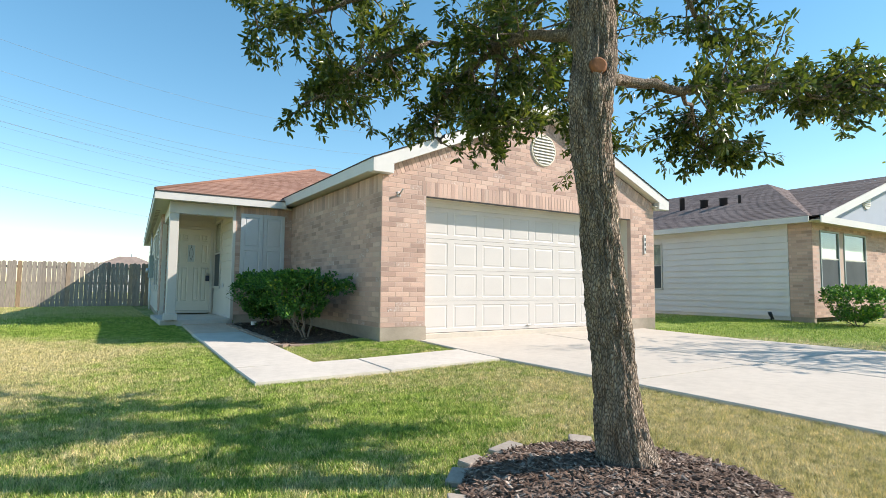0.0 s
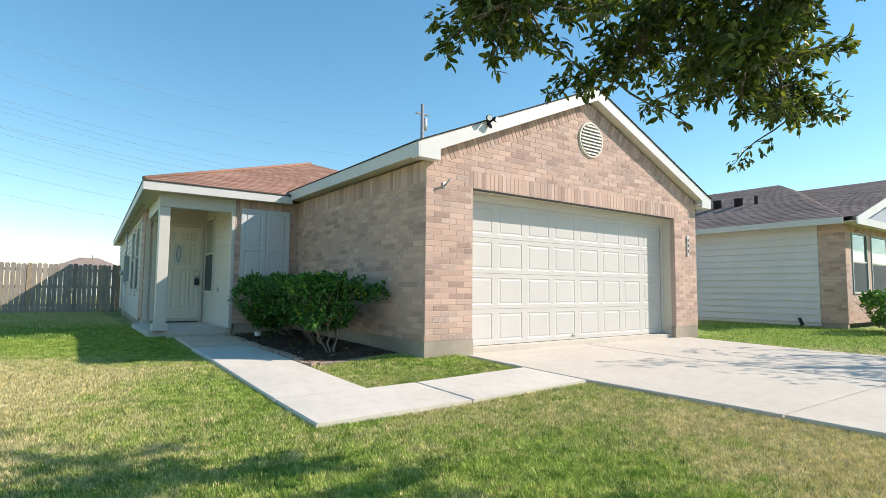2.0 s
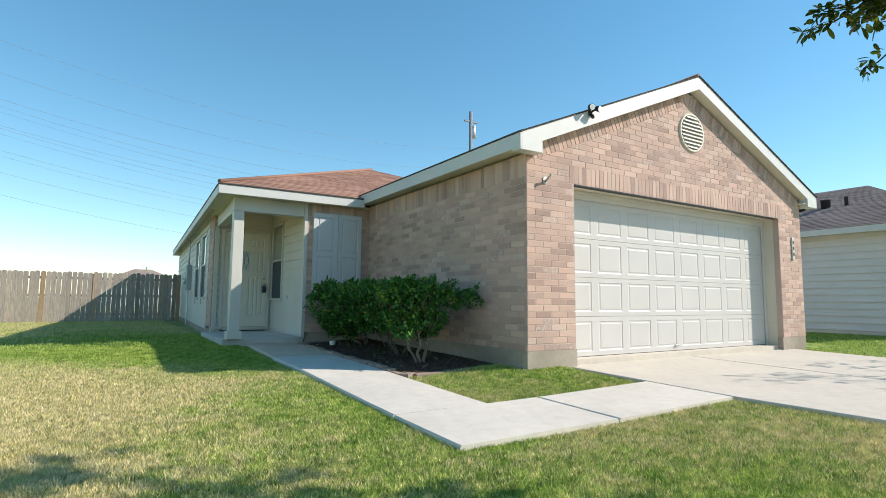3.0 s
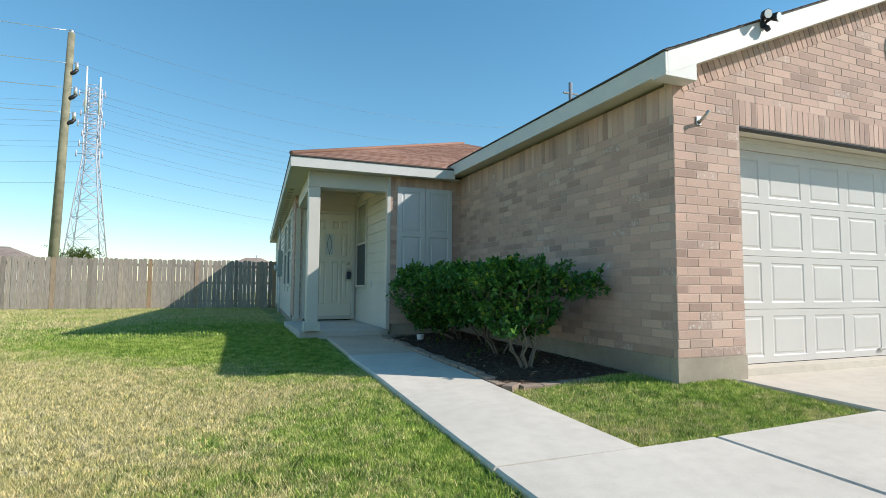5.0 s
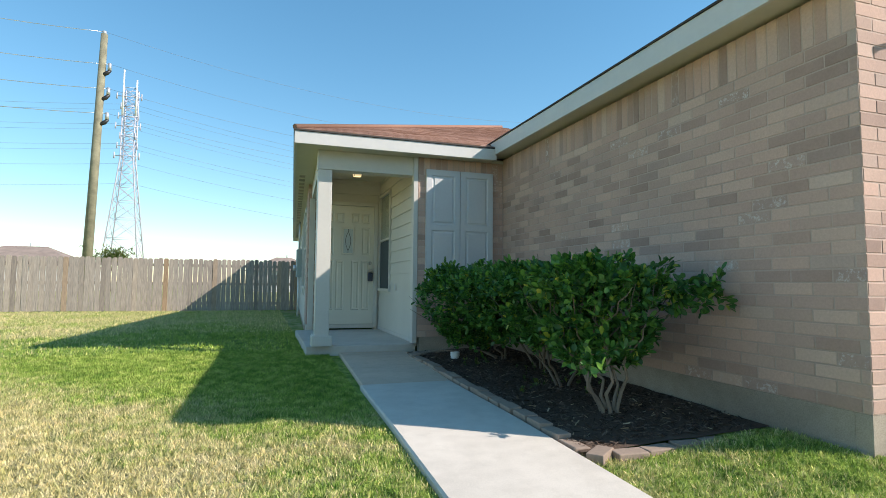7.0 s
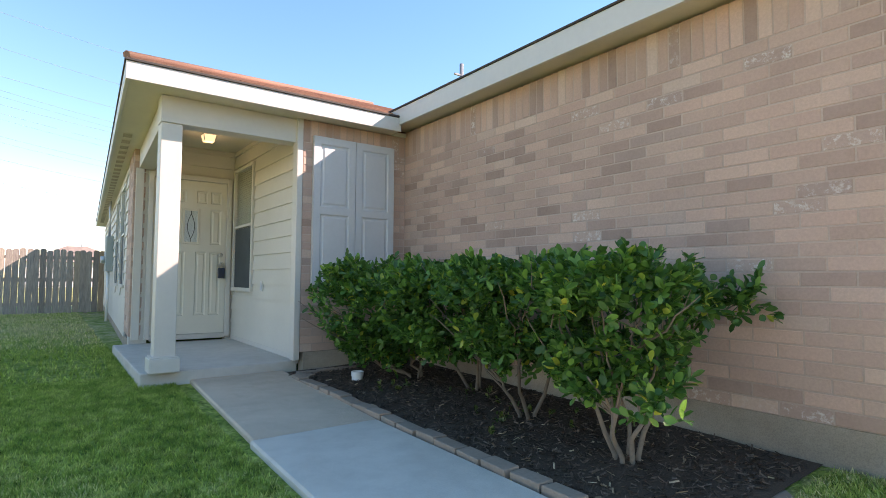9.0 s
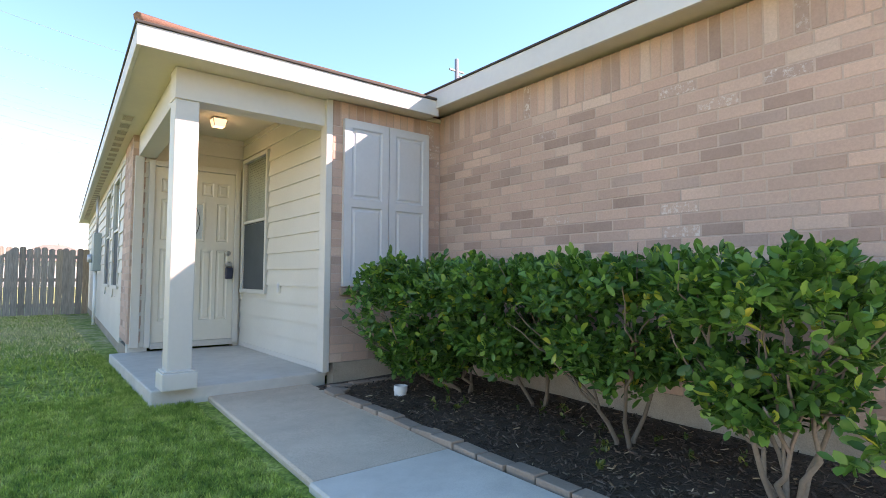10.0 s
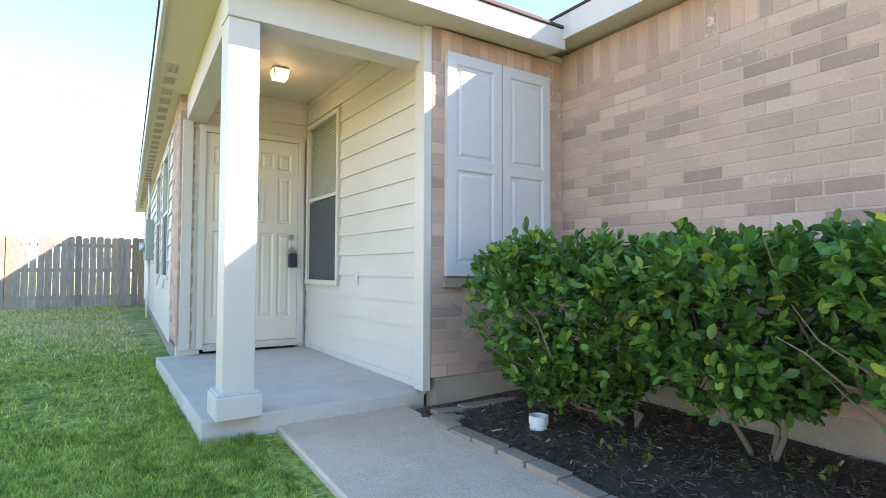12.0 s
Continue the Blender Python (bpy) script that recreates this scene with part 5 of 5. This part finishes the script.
pts, rad = [], []
for (p, q), (r, s) in zip(zip(TR, TR[1:]), zip(RR, RR[1:])):
    for k in range(14):
        f = k / 14
        pts.append(Vector(p).lerp(Vector(q), f) - OAK)
        rad.append(r + (s - r) * f)
tube(tb, pts, rad, 84)
for v in tb.verts:
    axis = min(pts, key=lambda p: abs(p.z - v.co.z))
    out = Vector((v.co.x - axis.x, v.co.y - axis.y, 0))
    if out.length > 1e-5:
        a = out.normalized()
        n1 = noise.noise(Vector((v.co.x * 7, v.co.y * 7, v.co.z * 2.6)))
        n2 = noise.noise(Vector((a.x * 5.5, a.y * 5.5, v.co.z * 5.5)))
        n3 = noise.noise(Vector((a.x * 13, a.y * 13, v.co.z * 17 + 9)))
        v.co += a * (0.014 * n1 + 0.016 * (1 - 3.2 * abs(n2)) + 0.006 * n3)
trunk = part("trunk", tb, M_BARK, oak)
part("branch_scar", tube(bmesh.new(), [(-0.255, -0.08, 2.06), (-0.262, -0.098, 2.063), (-0.265, -0.104, 2.063)], [0.05, 0.042, 0.03], 14), simple("raw orange heartwood", (0.36, 0.14, 0.06), 0.85, grain=50, amount=0.4, bumps=0.4), oak, "round reddish pruning scar")
BOUGHS = [  # limbs as (path, first radius); leaves gather towards their ends
    ([(2.22, 1.24, 2.25), (2.18, 1.4, 2.34), (2.12, 1.64, 2.41), (2.12, 1.91, 2.44), (2.11, 2.41, 2.38), (2.08, 2.66, 2.07)], 0.042),
    ([(2.12, 1.91, 2.44), (1.92, 2.41, 2.62), (1.62, 2.75, 2.56), (1.5, 3.1, 2.42)], 0.022),
    ([(2.28, 1.22, 2.05), (2.4, 1.2, 2.07), (2.74, 1.07, 2.04), (3.24, 1.03, 2.13), (3.66, 0.84, 2.17), (4.17, 0.61, 2.23)], 0.036),
    ([(2.25, 1.3, 2.4), (2.5, 1.7, 2.55), (2.9, 2.3, 2.55), (3.0, 2.8, 2.3)], 0.03),
    ([(2.22, 1.3, 2.6), (1.66, 2.43, 2.94), (1.4, 3.0, 3.1), (1.0, 3.45, 3.15)], 0.045),
    ([(2.2, 1.3, 2.7), (1.5, 1.5, 3.1), (0.9, 1.7, 3.3), (0.4, 1.9, 3.3)], 0.045),
    ([(2.2, 1.3, 2.9), (2.5, 2.1, 3.2), (2.9, 2.9, 3.3), (3.2, 3.3, 3.2)], 0.05),
    ([(2.2, 1.3, 2.8), (2.9, 1.3, 3.2), (3.9, 1.2, 3.5), (4.8, 1.0, 3.5)], 0.05),
    ([(3.24, 1.03, 2.13), (3.9, 1.4, 2.45), (4.6, 1.6, 2.6)], 0.022),
    ([(2.2, 1.3, 2.9), (2.2, 0.5, 3.3), (2.0, -0.4, 3.5), (1.8, -1.1, 3.4)], 0.05),
    ([(2.15, 1.3, 3.4), (1.5, 0.9, 3.9), (0.9, 0.6, 4.2)], 0.04),
    ([(2.15, 1.3, 3.4), (2.9, 0.8, 4.0), (3.5, 0.4, 4.3)], 0.04),
    ([(2.2, 1.3, 3.8), (2.2, 2.0, 4.4), (2.3, 2.6, 4.6)], 0.04),
    ([(2.9, 1.3, 3.2), (3.5, 2.1, 3.3), (4.1, 2.6, 3.2)], 0.03),
    ([(2.9, 2.3, 2.55), (3.25, 2.4, 2.45), (3.5, 2.43, 2.3), (3.63, 2.44, 2.12)], 0.016),
    ([(2.2, 1.3, 2.9), (1.6, 0.8, 3.25), (1.0, 0.4, 3.5)], 0.03),
    ([(2.2, 1.3, 3.0), (1.3, 1.2, 3.5), (0.6, 1.1, 3.75)], 0.03),
    ([(2.2, 1.3, 3.2), (2.0, 0.2, 3.9), (1.7, -0.5, 4.0)], 0.03),
    ([(2.2, 1.3, 3.4), (1.6, 2.0, 3.9), (1.1, 2.6, 4.1)], 0.03),
    ([(2.25, 1.4, 2.7), (2.1, 1.85, 2.55), (2.17, 2.0, 2.25), (2.12, 2.05, 1.85)], 0.02),
    ([(1.92, 2.41, 2.62), (1.5, 2.5, 2.4), (1.2, 2.6, 2.15)], 0.018),
    ([(1.66, 2.43, 2.94), (1.2, 2.7, 2.75), (0.9, 3.0, 2.7)], 0.02),
    ([(2.74, 1.07, 2.04), (3.2, 1.3, 2.1), (3.5, 1.4, 1.92), (3.69, 1.45, 1.8)], 0.016),
    ([(3.24, 1.03, 2.13), (4.1, 1.0, 2.4), (4.75, 1.0, 2.35)], 0.02),
    ([(2.9, 1.3, 3.2), (3.6, 1.5, 2.9), (4.3, 1.5, 2.8)], 0.025),
]
tips, aims = [], []
for path, r0 in BOUGHS:
    path = [Vector(p) - OAK for p in path]
    fine = []
    for p, q in zip(path, path[1:]):
        for k in range(5):
            fine.append(p.lerp(q, k / 5) + Vector((random.uniform(-1, 1), random.uniform(-1, 1), random.uniform(-1, 1))) * 0.012)
    fine.append(path[-1])
    n = len(fine)
    part("limb", tube(bmesh.new(), fine, [r0 * (1 - 0.8 * i / n) for i in range(n)], 10), M_BARK, oak)
    tw = bmesh.new()
    for i in range(n * 2 // 5, n):
        for _ in range(6):
            L = random.uniform(0.1, 0.44)
            d = Vector((random.gauss(0, 1), random.gauss(0, 1), random.gauss(-0.1, 0.65))).normalized()
            e = fine[i] + d * L
            if (e + OAK).z < 1.72 or noise.noise((e + OAK) * 2.1) < -0.1:
                continue
            tube(tw, twig_path(fine[i], e, 0.15, 5), [0.007, 0.006, 0.005, 0.004, 0.002], 4, False)
            for f in (0.35, 0.55, 0.72, 0.87, 1.0):
                for _k in range(2 if f < 1 else 1):
                    side = Vector((random.gauss(0, 1), random.gauss(0, 1), random.gauss(-0.2, 0.8))).normalized()
                    out = (d + side * (1.1 if f < 1 else 0.2)).normalized()
                    tips.append(fine[i].lerp(e, f) + out * (0.07 if f < 1 else 0.0))
                    aims.append(out)
    if len(tw.verts):
        part("twig", tw, M_BARK, oak)
base, aim = rosettes(tips, aims, 6, 0.05)
crown = leaf_mesh("crown", base, aim + np.array((0, 0, -0.15)), 0.055, 0.021, M_OAK, oak)
crown["label"] = "dark green oak leaves in whorls on loose sprays"

# a second street tree, whose shade falls on the driveway
oak2 = empty("oak_tree", "broad oak shading the driveway", "tree", at=(12.4, 0.9, 0.0))
part("trunk", tube(bmesh.new(), [(0, 0, -0.1), (0.05, 0, 1.2), (0, 0.05, 2.6), (0.05, 0, 4.4)], [0.17, 0.12, 0.11, 0.04], 16), M_BARK, oak2)
e2 = []
for k in range(9):
    a = k * 0.75
    e = Vector((1.6 * math.cos(a), 1.3 * math.sin(a), 3.0 + 0.35 * (k % 4)))
    part("limb", tube(bmesh.new(), twig_path((0.02, 0, 2.2 + 0.12 * k), e, 0.1), [0.045, 0.04, 0.033, 0.026, 0.02, 0.014, 0.008], 8), M_BARK, oak2)
    e2 += [e * f + Vector((random.gauss(0, 0.45), random.gauss(0, 0.45), random.gauss(0, 0.35))) for f in (0.7, 0.85, 1.0) for _ in range(9)]
e2 = [e + Vector((random.gauss(0, 0.13), random.gauss(0, 0.13), random.gauss(0, 0.1))) for e in e2 for _ in range(5)]
base, aim = rosettes(e2, [Vector((random.gauss(0, 1), random.gauss(0, 1), random.gauss(0, 0.6))) for _ in e2], 4, 0.1)
leaf_mesh("crown", base, aim, 0.09, 0.04, M_OAK, oak2)


# ---- mulch ring under the oak ----
M_DRY = mulch_mat("dry fallen leaf", [(0, (0.2, 0.13, 0.08)), (0.5, (0.42, 0.3, 0.19)), (1, (0.62, 0.5, 0.36))])


def chips(name, pts, z, size, material, label, parent=None):
    """Bark chips lying at all angles, as one mesh."""
    n = len(pts)
    a, t = rng.uniform(0, 6.283, n), rng.uniform(-0.5, 0.5, n)
    d = np.stack([np.cos(a) * np.cos(t), np.sin(a) * np.cos(t), np.sin(t)], 1)
    s = np.cross(d, np.array([0, 0, 1.0]) + rng.normal(size=(n, 3)) * 0.45)
    s /= np.linalg.norm(s, axis=1, keepdims=True)
    u = np.cross(s, d)
    L, W = size * rng.uniform(0.4, 1.6, n)[:, None], size * rng.uniform(0.12, 0.4, n)[:, None]
    T = W * 0.3
    c = np.column_stack([pts, z])
    v = np.stack([c - d * L - s * W, c + d * L - s * W * 0.6, c + d * L + s * W, c - d * L + s * W * 0.7, c - d * L * 0.7 + u * T, c + d * L * 0.8 + u * T], 1).reshape(-1, 3)
    k = np.arange(n)[:, None] * 6
    f = np.concatenate([k + q for q in ([0, 1, 5], [0, 5, 4], [1, 2, 5], [2, 3, 4], [2, 4, 5], [3, 0, 4])], 1).reshape(-1, 3)
    ob = np_mesh(name, v, f, material, parent)
    return ob


MC, MR = np.array((2.25, 1.1)), 0.79
mound = bmesh.new()
rings = []
for i in range(9):
    r = MR * i / 8
    rings.append([mound.verts.new((MC[0] + r * math.cos(a), MC[1] + r * math.sin(a), float(gz(*MC)) + 0.09 * (1 - (i / 8) ** 2) + 0.0)) for a in np.linspace(0, 2 * math.pi, 32, endpoint=False)])
for p, q in zip(rings, rings[1:]):
    for k in range(32):
        mound.faces.new((p[k], p[(k + 1) % 32], q[(k + 1) % 32], q[k]))
bmesh.ops.remove_doubles(mound, verts=mound.verts[:], dist=1e-5)
mulch_ring = thing("mulch_bed", mound, M_MULCH, "low mound of brown bark mulch round the oak", "mulch", kind="stuff")
rr, aa = MR * np.sqrt(rng.uniform(0, 1, 5200)), rng.uniform(0, 6.283, 5200)
pp = MC + np.stack([rr * np.cos(aa), rr * np.sin(aa)], 1)
ob = chips("bark_chips", pp, float(gz(*MC)) + 0.09 * (1 - (rr / MR) ** 2) + 0.006, 0.024, M_MULCH, "")
tagged(ob, "brown and grey bark chips", "mulch", kind="stuff")


def rock(x, y, z, sx, sy, sz, rot, material, label, category, group):
    bm = bmesh.new()
    bmesh.ops.create_cube(bm, size=1.0)
    bmesh.ops.bevel(bm, geom=bm.edges[:], offset=0.12, segments=2, profile=0.6, affect="EDGES")
    sd = random.uniform(0, 50)
    for v in bm.verts:
        v.co += v.co.normalized() * 0.1 * noise.noise(v.co * 2.3 + Vector((sd, 0, 0)))
        v.co.x *= sx
        v.co.y *= sy
        v.co.z *= sz
    ob = thing("edging_stone", bm, material, label, category, group)
    ob.matrix_world = pose(x, y, z, random.uniform(-6, 6), random.uniform(-6, 6), rot)
    return ob


for k in range(17):
    a = 0.2 + 2 * math.pi * k / 17 + random.uniform(-0.06, 0.06)
    if k in (12, 13, 0, 1, 3, 15, 16, 10):
        continue
    x, y = MC + (MR + 0.02) * np.array((math.cos(a), math.sin(a)))
    rock(float(x), float(y), float(gz(x, y)) + random.uniform(-0.02, 0.004), random.uniform(0.12, 0.22), random.uniform(0.08, 0.14), random.uniform(0.045, 0.065), math.degrees(a) + 90 + random.uniform(-12, 12), M_STONE, "rough tan edging stone round the mulch", "stone", "stones round the mulch ring")

# ---- planting bed along the garage ----
bed = bmesh.new()
xs, ys = np.linspace(2.36, WX, 8), np.linspace(7.56, WP, 24)
gv = [[bed.verts.new((x, y, float(gz(2.4, y)) + 0.015 + 0.03 * (x - 2.36) + 0.012 * noise.noise(Vector((x * 4, y * 4, 0))))) for x in xs] for y in ys]
for r, q in zip(gv, gv[1:]):
    for k in range(len(xs) - 1):
        bed.faces.new((r[k], r[k + 1], q[k + 1], q[k]))
thing("planting_bed", bed, M_DARKMULCH, "dark damp mulch bed along the brick wall", "planting bed", kind="stuff")
pp = np.stack([rng.uniform(2.38, 3.74, 9000), rng.uniform(7.6, 11.62, 9000)], 1)
ob = chips("bark_chips", pp, gz(2.4, pp[:, 1]) + 0.022 + 0.03 * (pp[:, 0] - 2.36), 0.018, M_DARKMULCH, "")
tagged(ob, "dark mulch chips with a few dry leaves", "mulch", kind="stuff")

pp = np.stack([rng.uniform(2.45, 3.7, 150), rng.uniform(7.7, 11.4, 150)], 1)
ob = chips("fallen_leaves", pp, gz(2.4, pp[:, 1]) + 0.034 + 0.03 * (pp[:, 0] - 2.36), 0.019, M_DRY, "")
tagged(ob, "curled tan dry leaves fallen on the mulch", "dry leaves", kind="stuff")

# brick edging of the bed
PAVER = bmesh.new()
box(PAVER, -0.05, -0.1, -0.035, 0.05, 0.1, 0.03, 0.006)
pav = part("edging_brick", PAVER, M_PAVER)
tagged(pav, "dusty tan brick laid as bed edging", "brick", "bricks edging the bed")
first = True
route = [(2.39, 11.3 - 0.212 * k, 0) for k in range(18)] + [(2.46, 7.53, -55)] + [(2.64 + 0.212 * k, 7.5 + 0.012 * k, -88) for k in range(6)] + [(2.55 + 0.212 * k, 11.52, 90) for k in range(4)] + [(2.46, 11.4, 30)]
for x, y, a in route:
    m = pose(x + random.uniform(-0.008, 0.008), y, float(gz(2.4, y)) + (0.015 if y > 7.7 else -0.005) + random.uniform(-0.006, 0.006), random.uniform(-2, 2), random.uniform(-3, 3), a + random.uniform(-4, 4))
    if first:
        pav.matrix_world = m
        first = False
    else:
        copy_thing(pav, m)
pipe = empty("drain_pipe", "short white plastic cleanout pipe in the mulch", "pipe", at=(2.80, 10.95, float(gz(2.4, 10.95)) + 0.0))
pb = bmesh.new()
tube(pb, [(0, 0, 0), (0.004, 0, 0.1)], 0.05, 20, False)
tube(pb, [(0.004, 0, 0.1), (0, 0, 0.02)], 0.043, 20, False)
part("pipe", pb, M_PVC, pipe)
rimb = bmesh.new()
tube(rimb, [(0.003, 0, 0.06), (0.004, 0, 0.105)], 0.056, 20, False)
part("collar", rimb, M_PVC, pipe)

# ---- shrubs ----


def shrub(x, y, rx, ry, z0, z1, stems, n_tips, label, root=(0.0, 0.0), sprigs=()):
    """A broadleaf shrub: stems fan out from the root into a flat-topped crown that narrows downwards."""
    zg = float(gz(2.4, y)) + 0.03
    s = empty("shrub", label, "shrub", "shrubs along the garage wall", at=(x, y, zg))
    forks = []
    for k in range(stems):
        a = 2 * math.pi * k / stems + random.uniform(-0.4, 0.4)
        r = Vector((root[0] + 0.06 * math.cos(a), root[1] + 0.06 * math.sin(a), -0.05))
        e = Vector((rx * 0.6 * math.cos(a), ry * 0.62 * math.sin(a), z0 + random.uniform(0.12, 0.4) - zg))
        st = [r] + twig_path(r + Vector((0, 0, 0.08)), e, 0.2, 7)
        stem = part("stem", tube(bmesh.new(), st, [0.016, 0.0145, 0.013, 0.011, 0.0095, 0.008, 0.007, 0.005], 8), M_TWIG, s)
        for _ in range(4):
            q = e + Vector((random.gauss(0, rx * 0.3), random.gauss(0, ry * 0.3), random.uniform(0.12, 0.45)))
            part("twig", tube(bmesh.new(), twig_path(st[random.randrange(3, 7)], q, 0.14, 6), [0.008, 0.007, 0.006, 0.005, 0.004, 0.002], 5, False), M_TWIG, stem)
        forks.append(e)
    mid, hz = (z0 + z1) / 2 - zg, (z1 - z0) / 2
    sd = random.uniform(0, 99)
    tips, dirs = [], []
    lobes = [(random.uniform(0, 6.283), random.uniform(0.0, 0.9), random.uniform(0.06, 0.16)) for _ in range(9)]
    while len(tips) < n_tips:
        d = Vector((random.gauss(0, 1), random.gauss(0, 1), random.gauss(0.15, 1))).normalized()
        f = random.uniform(0.2, 1.0) ** 0.42
        h = abs(d.z) ** 0.55 * math.copysign(1, d.z) * f
        taper = 0.62 + 0.38 * min(1.0, (h + 1) / 1.1)
        flat = math.hypot(d.x, d.y) or 1e-6
        ang = math.atan2(d.y, d.x)
        push = sum(g for la, lz, g in lobes if abs((ang - la + math.pi) % 6.2832 - math.pi) < 0.45 and abs(h - lz) < 0.4)
        reach = flat ** 0.6 * f * taper * (0.9 + push)
        p = Vector((math.cos(ang) * rx * reach, math.sin(ang) * ry * reach, mid + h * hz + 0.07 * noise.noise(Vector((x * 3 + d.x * 2, y * 3 + d.y * 2, sd)))))
        if noise.noise(p * 3.4 + Vector((sd, 0, 0))) < -0.3 - 0.15 * max(0, h):
            continue
        if x < WX and (p.x + x > WX - 0.05 or p.y + y > WP - 0.05):
            continue
        tips.append(p)
        dirs.append((Vector((d.x, d.y, 0.0)) * 0.8 + Vector((0, 0, 0.55 + 0.3 * max(0, h)))).normalized())
    for (px, py, pz), reach, m in sprigs:
        q = Vector((px - x, py - y, pz - zg))
        part("stem", tube(bmesh.new(), twig_path(forks[0] * 0.8, q, 0.08, 7), [0.008, 0.007, 0.006, 0.006, 0.005, 0.004, 0.003], 6), M_TWIG, s)
        for _ in range(m):
            g = Vector((random.gauss(0, 1), random.gauss(0, 1), random.gauss(0, 0.8))) * reach
            if q.x + g.x + x < WX - 0.03:
                tips.append(q + g)
                dirs.append(g.normalized() + Vector((0, 0, 0.5)))
    base, aim = rosettes(tips, dirs, 9, 0.075, 0.62)
    leaf_mesh("foliage", base, aim, 0.066, 0.036, M_SHRUB, s, 0.1)
    return s


shrub(2.93, 8.22, 0.58, 0.5, 0.4, 1.2, 6, 640, "glossy green broadleaf shrub with yellow-green new leaves and bare lower stems", (0.08, 0.0), (((3.6, 7.86, 0.93), 0.075, 22), ((3.42, 7.98, 0.94), 0.085, 26), ((2.62, 7.8, 0.52), 0.07, 14)))
shrub(3.02, 9.02, 0.6, 0.58, 0.46, 1.19, 3, 720, "glossy dark green clipped shrub with bare lower stems", (0.14, 0.08))
shrub(3.05, 9.9, 0.64, 0.6, 0.4, 1.2, 3, 800, "glossy dark green clipped shrub with bare lower stems", (0.36, 0.1))
shrub(2.98, 10.8, 0.68, 0.68, 0.24, 1.21, 4, 980, "dense glossy green clipped shrub beside the porch", (0.3, -0.1))
shrub(15.9, 5.0, 1.5, 0.6, 0.15, 1.05, 5, 900, "dark green clipped hedge under the neighbour's windows")

# seedlings that came up through the mulch
sx, sy = np.concatenate([rng.normal(c, 0.13, (5, 2)) for c in ((3.25, 9.75), (3.05, 9.3), (2.8, 9.0), (3.3, 8.9), (2.75, 10.2))]).T
tips = np.stack([sx, sy, gz(2.4, sy) + 0.06 + 0.03 * (sx - 2.36) + rng.uniform(0, 0.03, len(sx))], 1)
base, aim = rosettes(tips, np.tile((0, 0, 1.0), (len(tips), 1)), 7, 0.04, 0.8)
tagged(leaf_mesh("seedlings", base, aim, 0.036, 0.02, M_OAK, None, 0.1), "small dark green seedlings in the mulch", "seedling", kind="stuff")

# a far tree whose top shows over the fence
far_tree = empty("far_tree", "small distant grey-green tree behind the fence", "tree", at=(-14.9, 70, 0))
part("trunk", tube(bmesh.new(), [(0, 0, -0.2), (0.1, 0, 1.6), (0, 0, 3.4)], [0.16, 0.12, 0.05], 8), M_BARK, far_tree)
for k in range(6):
    part("limb", tube(bmesh.new(), twig_path((0, 0, 1.5 + 0.2 * k), (1.3 * math.cos(k * 1.1), 1.1 * math.sin(k * 1.1), 3.4 + 0.15 * k), 0.1), [0.06, 0.05, 0.04, 0.035, 0.03, 0.02, 0.012], 6), M_BARK, far_tree)
tips = np.array([(random.gauss(0, 0.85), random.gauss(0, 0.7), 3.7 + random.gauss(0, 0.42)) for _ in range(420)])
base, aim = rosettes(tips, tips - np.array((0, 0, 2.4)), 6, 0.2)
leaf_mesh("crown", base, aim, 0.2, 0.09, M_OAK, far_tree)


# ---- grass ----


def inside_any(x, y, rects):
    k = np.zeros(len(x), bool)
    for x0, x1, y0, y1 in rects:
        k |= (x > x0) & (x < x1) & (y > y0) & (y < y1)
    return k


NOGRASS = [(1.415, 2.325, 5.7, 11.85), (1.415, 4.6, 4.855, 5.775), (4.52, 10.19, -9, 8), (WX - 0.02, 12, WF, 30), (2.38, 4.0, 7.5, 12), (1.13, 12, 11.8, 30), (PXL - 0.02, 12, 14, 30), (NX, 30, 5.9, 30)]


def blades(n, x0, x1, y0, y1, hgt, wid):
    x, y = rng.uniform(x0, x1, n), rng.uniform(y0, y1, n)
    keep = ~inside_any(x, y, NOGRASS) & (np.hypot(x - MC[0], y - MC[1]) > MR + 0.03)
    x, y = x[keep], y[keep]
    n = len(x)
    z = gz(x, y) - 0.02
    a = rng.uniform(0, 6.283, n)
    h = hgt * rng.uniform(0.5, 1.3, n)
    lean = h * rng.uniform(0.15, 1.0, n)
    la = rng.uniform(0, 6.283, n)
    w = wid * rng.uniform(0.7, 1.3, n)
    c = np.stack([x, y, z], 1)
    s = np.stack([np.cos(a) * w, np.sin(a) * w, 0 * a], 1)
    tip = c + np.stack([np.cos(la) * lean, np.sin(la) * lean, h], 1)
    v = np.stack([c - s, c + s, tip], 1).reshape(-1, 3)
    return v


G = [blades(560000, -3.5, 4.5, 0.2, 6.5, 0.027, 0.0033), blades(420000, -4.0, 4.4, 6.0, 12.5, 0.027, 0.0038), blades(90000, -12, 1.2, 12, 24.3, 0.045, 0.008),
     blades(70000, -12, -3.5, 2, 12.5, 0.042, 0.0075), blades(36000, 10.2, 16, 1.0, 14, 0.045, 0.006), blades(30000, 2.6, 4.6, -1.2, 1.8, 0.03, 0.003), blades(16000, 1.0, 1.5, 11.4, 15, 0.04, 0.003)]
gv = np.concatenate(G)
grass = np_mesh("grass", gv, np.arange(len(gv)).reshape(-1, 3), M_BLADE)
tagged(grass, "short mown grass, green with dry straw-coloured blades", "grass", kind="stuff")
